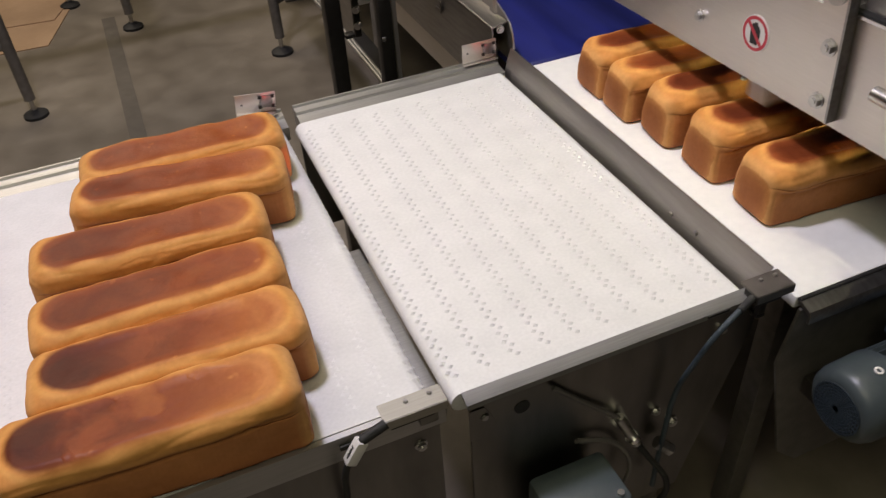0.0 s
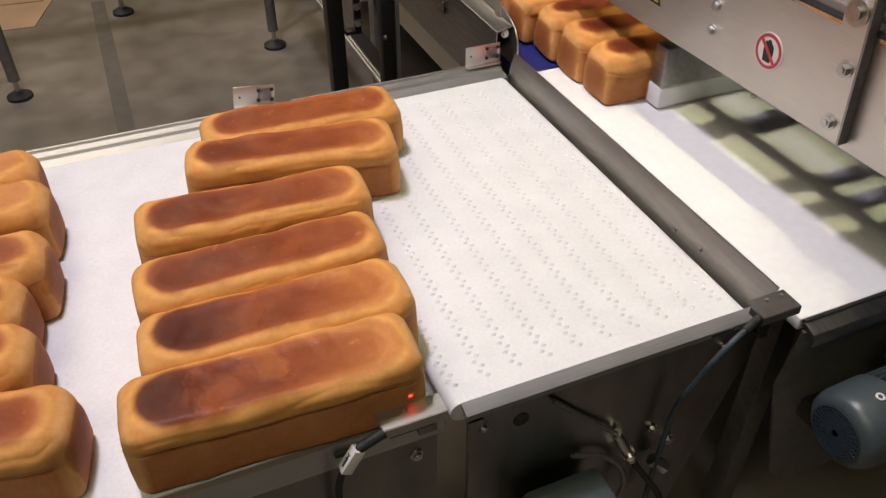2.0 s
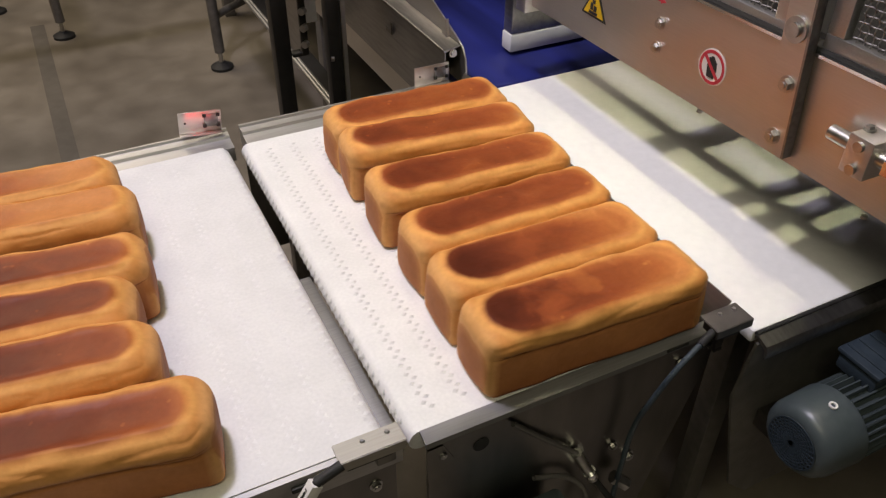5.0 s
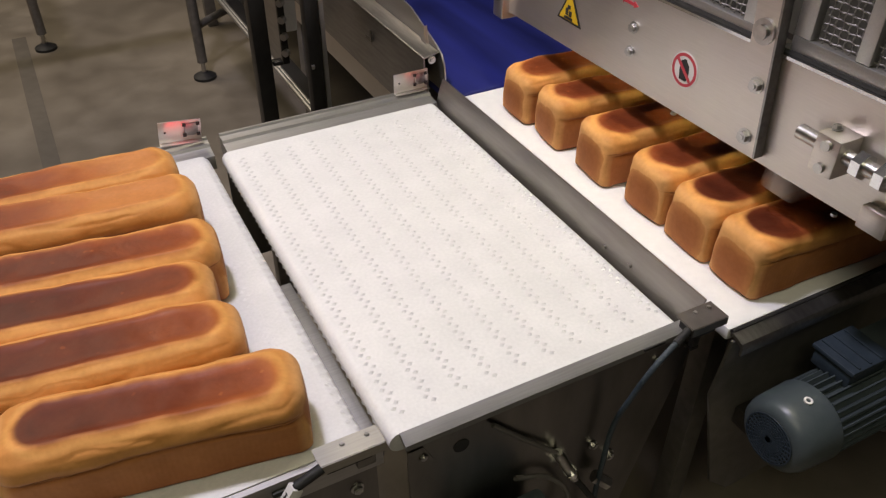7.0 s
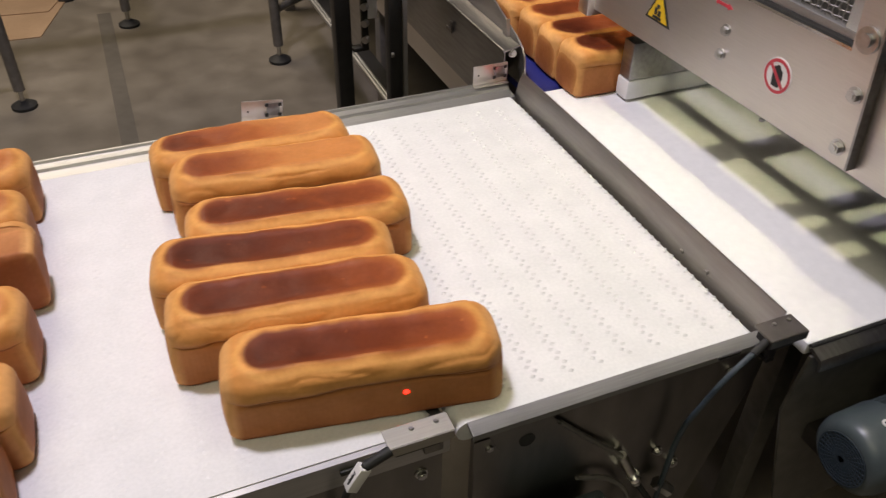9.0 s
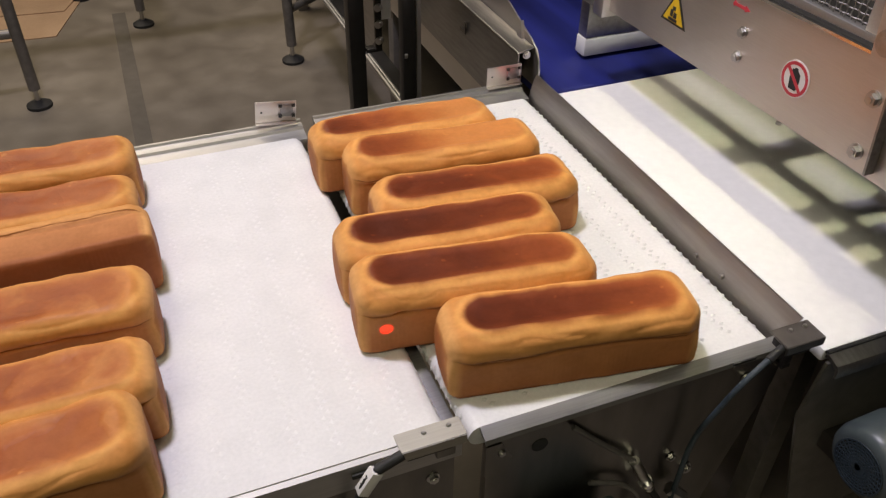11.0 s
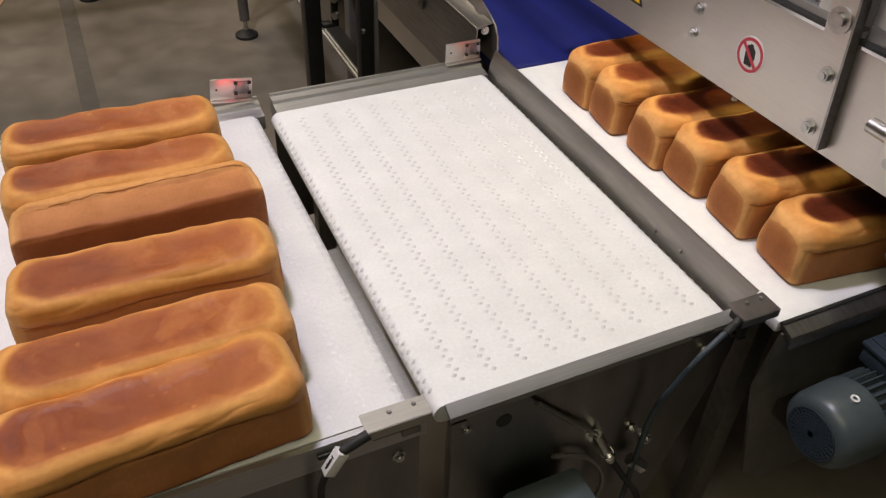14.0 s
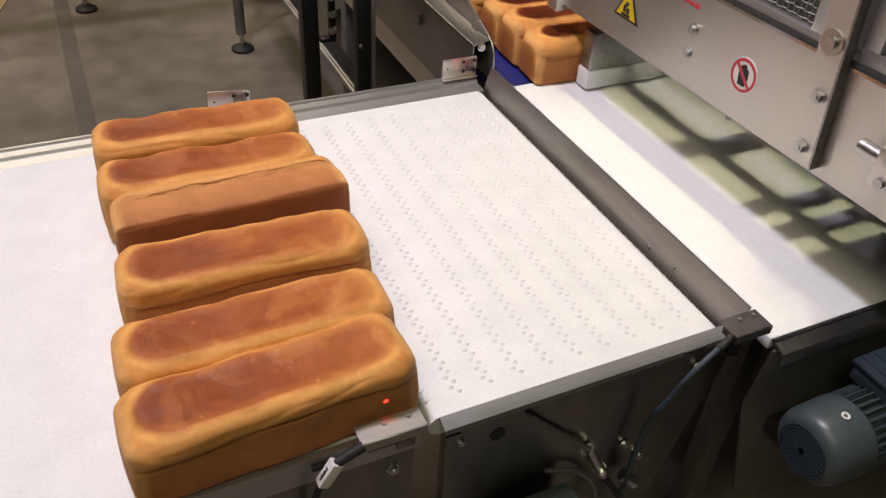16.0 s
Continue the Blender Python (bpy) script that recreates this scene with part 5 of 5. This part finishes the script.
    slide(LOAVES["b3"], [(0, -0.941, 0.426, -9.2), (1, -0.857, 0.422, -9.2), (2, -0.774, 0.418, -9.2), (3, -0.690, 0.414, -9.2), (4, -0.606, 0.410, -9.2), (5, -0.522, 0.406, -9.2), (6.5, -0.407, 0.400, -9.2), (7, -0.367, 0.398, -9.2), (7.5, -0.327, 0.397, -9.2), (8, -0.285, 0.395, -9.2), (8.5, -0.236, 0.393, -9.2), (9, -0.193, 0.395, -9.2), (9.5, -0.134, 0.393, -9.2), (9.7, -0.106, 0.393, -9.2), (10.7, 0.060, 0.378, -6.9), (11.8, 0.288, 0.365, -4.5), (12, 0.362, 0.370, -4.5), (12.3, 0.366, 0.365, -4.5), (12.5, 0.376, 0.362, -4.5), (12.6, 0.408, 0.360, -4.4), (12.8, 0.508, 0.357, -4.2), (13, 0.621, 0.354, -4.0), (13.2, 0.728, 0.351, -3.7), (13.4, 0.833, 0.348, -3.5), (13.55, 0.871, 0.345, -3.3), (13.75, 0.877, 0.343, -3.2), (14, 0.886, 0.343, -3.2), (14.15, 0.886, 0.343, -3.0), (14.3, 0.884, 0.343, -2.4), (14.5, 0.883, 0.423, -1.7), (15, 0.882, 0.683, -1.4), (15.5, 0.882, 0.938, -1.4), (16, 0.882, 1.193, -1.4)])
    slide(LOAVES["b4"], [(0, -0.903, 0.528, -6.4), (1, -0.819, 0.524, -6.4), (2, -0.736, 0.520, -6.4), (3, -0.652, 0.516, -6.4), (4, -0.568, 0.512, -6.4), (5, -0.484, 0.508, -6.4), (6.5, -0.368, 0.507, -6.4), (7, -0.329, 0.505, -6.4), (7.5, -0.286, 0.505, -6.4), (8, -0.243, 0.505, -6.4), (8.5, -0.188, 0.500, -6.4), (9, -0.123, 0.502, -6.4), (9.5, -0.053, 0.499, -6.4), (9.7, -0.025, 0.499, -6.4), (10.7, 0.127, 0.482, -5.6), (11.8, 0.337, 0.468, -4.7), (12, 0.353, 0.473, -4.7), (12.3, 0.357, 0.468, -4.7), (12.5, 0.362, 0.465, -4.7), (12.6, 0.387, 0.464, -4.6), (12.8, 0.483, 0.463, -4.4), (13, 0.596, 0.462, -4.2), (13.2, 0.703, 0.461, -3.9), (13.4, 0.808, 0.460, -3.7), (13.55, 0.846, 0.459, -3.5), (13.75, 0.852, 0.458, -3.3), (14, 0.868, 0.458, -3.3), (14.15, 0.868, 0.458, -3.1), (14.3, 0.866, 0.458, -2.6), (14.5, 0.865, 0.542, -1.8), (15, 0.864, 0.802, -1.4), (15.5, 0.864, 1.057, -1.4), (16, 0.864, 1.312, -1.4)])
    slide(LOAVES["b5"], [(0, -0.896, 0.685, -5.8), (1, -0.812, 0.681, -5.8), (2, -0.729, 0.677, -5.8), (3, -0.645, 0.673, -5.8), (4, -0.561, 0.669, -5.8), (5, -0.477, 0.665, -5.8), (6.5, -0.362, 0.669, -5.8), (7, -0.327, 0.668, -5.8), (7.5, -0.281, 0.668, -5.8), (8, -0.240, 0.668, -5.8), (8.5, -0.195, 0.663, -5.8), (9, -0.127, 0.664, -5.8), (9.5, -0.059, 0.664, -5.8), (9.7, -0.031, 0.664, -5.8), (10.7, 0.122, 0.640, -5.5), (11.8, 0.335, 0.620, -5.1), (12, 0.355, 0.625, -5.1), (12.3, 0.359, 0.620, -5.1), (12.5, 0.368, 0.617, -5.1), (12.6, 0.396, 0.616, -5.0), (12.8, 0.501, 0.615, -4.8), (13, 0.614, 0.614, -4.5), (13.2, 0.721, 0.613, -4.2), (13.4, 0.826, 0.612, -4.0), (13.55, 0.864, 0.611, -3.8), (13.75, 0.870, 0.610, -3.6), (14, 0.868, 0.610, -3.6), (14.15, 0.868, 0.610, -3.4), (14.3, 0.866, 0.610, -2.8), (14.5, 0.865, 0.661, -2.0), (15, 0.864, 0.921, -1.5), (15.5, 0.864, 1.176, -1.5), (16, 0.864, 1.431, -1.5)])
    slide(LOAVES["b6"], [(0, -0.910, 0.796, -2.1), (1, -0.826, 0.792, -2.1), (2, -0.743, 0.788, -2.1), (3, -0.659, 0.784, -2.1), (4, -0.575, 0.780, -2.1), (5, -0.491, 0.776, -2.1), (6.5, -0.376, 0.782, -2.1), (7, -0.338, 0.782, -2.1), (7.5, -0.296, 0.782, -2.1), (8, -0.257, 0.781, -2.1), (8.5, -0.210, 0.778, -2.1), (9, -0.153, 0.777, -2.1), (9.5, -0.086, 0.777, -2.1), (9.7, -0.058, 0.777, -2.1), (10.7, 0.093, 0.753, -2.1), (11.8, 0.301, 0.733, -2.2), (12, 0.341, 0.738, -2.2), (12.3, 0.345, 0.733, -2.2), (12.5, 0.349, 0.730, -2.2), (12.6, 0.377, 0.730, -2.1), (12.8, 0.469, 0.731, -2.0), (13, 0.582, 0.732, -1.9), (13.2, 0.689, 0.733, -1.8), (13.4, 0.794, 0.734, -1.7), (13.55, 0.832, 0.734, -1.6), (13.75, 0.838, 0.735, -1.5), (14, 0.868, 0.735, -1.5), (14.15, 0.868, 0.735, -1.4), (14.3, 0.866, 0.735, -1.2), (14.5, 0.865, 0.780, -0.8), (15, 0.864, 1.040, -0.6), (15.5, 0.864, 1.295, -0.6), (16, 0.864, 1.550, -0.6)])
    slide(LOAVES["c1"], [(0, -1.591, 0.111, 3.1), (4, -1.249, 0.111, 3.1), (8, -0.907, 0.111, 3.1), (9, -0.822, 0.107, 3.1), (10, -0.736, 0.103, 3.1), (12, -0.572, 0.095, 3.1), (12.5, -0.529, 0.093, 3.1), (13, -0.486, 0.091, 3.1), (13.5, -0.442, 0.088, 3.1), (14, -0.400, 0.086, 3.1), (14.5, -0.357, 0.084, 3.1), (15, -0.314, 0.083, 3.1), (15.5, -0.271, 0.083, 3.1), (16, -0.229, 0.083, 3.1)])
    slide(LOAVES["c2"], [(0, -1.569, 0.228, -0.0), (4, -1.227, 0.228, -0.0), (8, -0.885, 0.228, -0.0), (9, -0.799, 0.224, -0.0), (10, -0.714, 0.220, -0.0), (12, -0.549, 0.212, -0.0), (12.5, -0.505, 0.210, -0.0), (13, -0.462, 0.206, -0.0), (13.5, -0.420, 0.206, -0.0), (14, -0.381, 0.204, -0.0), (14.5, -0.337, 0.202, -0.0), (15, -0.296, 0.201, -0.0), (15.5, -0.252, 0.201, -0.0), (16, -0.218, 0.205, -0.0)])
    slide(LOAVES["c3"], [(0, -1.552, 0.403, -2.4), (4, -1.211, 0.403, -2.4), (8, -0.869, 0.403, -2.4), (9, -0.783, 0.399, -2.4), (10, -0.698, 0.395, -2.4), (12, -0.533, 0.387, -2.4), (12.5, -0.489, 0.384, -2.4), (13, -0.446, 0.382, -2.4), (13.5, -0.402, 0.379, -2.4), (14, -0.357, 0.375, -2.4), (14.5, -0.317, 0.374, -2.4), (15, -0.277, 0.375, -2.4), (15.5, -0.235, 0.373, -2.4), (16, -0.195, 0.375, -2.4)])
    slide(LOAVES["c4"], [(0, -1.538, 0.569, 0.3), (4, -1.196, 0.569, 0.3), (8, -0.854, 0.569, 0.3), (9, -0.768, 0.565, 0.3), (10, -0.683, 0.561, 0.3), (12, -0.519, 0.553, 0.3), (12.5, -0.474, 0.551, 0.3), (13, -0.431, 0.549, 0.3), (13.5, -0.387, 0.546, 0.3), (14, -0.342, 0.541, 0.3), (14.5, -0.302, 0.541, 0.3), (15, -0.263, 0.541, 0.3), (15.5, -0.220, 0.540, 0.3), (16, -0.179, 0.541, 0.3)], True)
    slide(LOAVES["c5"], [(0, -1.550, 0.695, -0.8), (4, -1.208, 0.695, -0.8), (8, -0.867, 0.695, -0.8), (9, -0.781, 0.691, -0.8), (10, -0.696, 0.687, -0.8), (12, -0.531, 0.679, -0.8), (12.5, -0.488, 0.677, -0.8), (13, -0.447, 0.675, -0.8), (13.5, -0.403, 0.672, -0.8), (14, -0.359, 0.668, -0.8), (14.5, -0.318, 0.666, -0.8), (15, -0.277, 0.668, -0.8), (15.5, -0.237, 0.664, -0.8), (16, -0.194, 0.660, -0.8)])
    slide(LOAVES["c6"], [(0, -1.541, 0.850, -1.9), (4, -1.199, 0.850, -1.9), (8, -0.857, 0.850, -1.9), (9, -0.772, 0.846, -1.9), (10, -0.686, 0.842, -1.9), (12, -0.522, 0.834, -1.9), (12.5, -0.478, 0.833, -1.9), (13, -0.437, 0.832, -1.9), (13.5, -0.394, 0.831, -1.9), (14, -0.354, 0.825, -1.9), (14.5, -0.312, 0.823, -1.9), (15, -0.272, 0.821, -1.9), (15.5, -0.229, 0.819, -1.9), (16, -0.188, 0.811, -1.9)])
    up, down = pose(0, 0, 0), pose(0, 0, -0.068)
    walk(stop, [(t, m) for t, m in ((0, up), (5.3, up), (5.55, down), (6.35, down), (6.62, up), (12.3, up), (12.48, down), (13.22, down), (13.48, up), (16, up))])
    push = [(0, 0.35, 0.14), (0.35, -0.1, 0.14), (0.55, -0.12, 0.06), (0.66, -0.02, 0), (0.8, 0.085, 0), (1, 0.185, 0), (1.5, 0.435, 0), (2, 0.69, 0), (2.5, 0.945, 0), (2.9, 1.12, 0), (3.1, 1.14, 0), (6.48, 1.14, 0), (6.62, 1.1, 0.14), (7.05, 0.0, 0.14),
            (7.25, -0.06, 0.0), (7.35, -0.01, 0), (7.5, 0.095, 0), (8, 0.355, 0), (8.5, 0.605, 0), (9, 0.855, 0), (9.5, 1.1, 0), (9.65, 1.14, 0), (13.4, 1.14, 0), (13.54, 1.1, 0.14), (13.95, -0.02, 0.14),
            (14.1, -0.06, 0), (14.5, 0.12, 0), (15, 0.38, 0), (15.5, 0.635, 0), (16, 0.89, 0)]
    walk(pusher, [(t, pose(0, y, z)) for t, y, z in push])
    run_belt(TRANSFER_ROWS, -0.017, 0.54, 0.02, BELT, ((0, 0.0), (4.2, 0.58), (5.2, 0.86), (5.55, 0.9), (6.7, 1.4), (7.3, 1.5), (11.8, 2.13), (12.5, 2.2), (13.4, 2.6), (14.2, 2.72), (16, 2.97)))
    run_belt(INFEED_ROWS, -0.95, -0.043, 0.022, BELT, ((0, 0.0), (16, 1.37)))


motions()
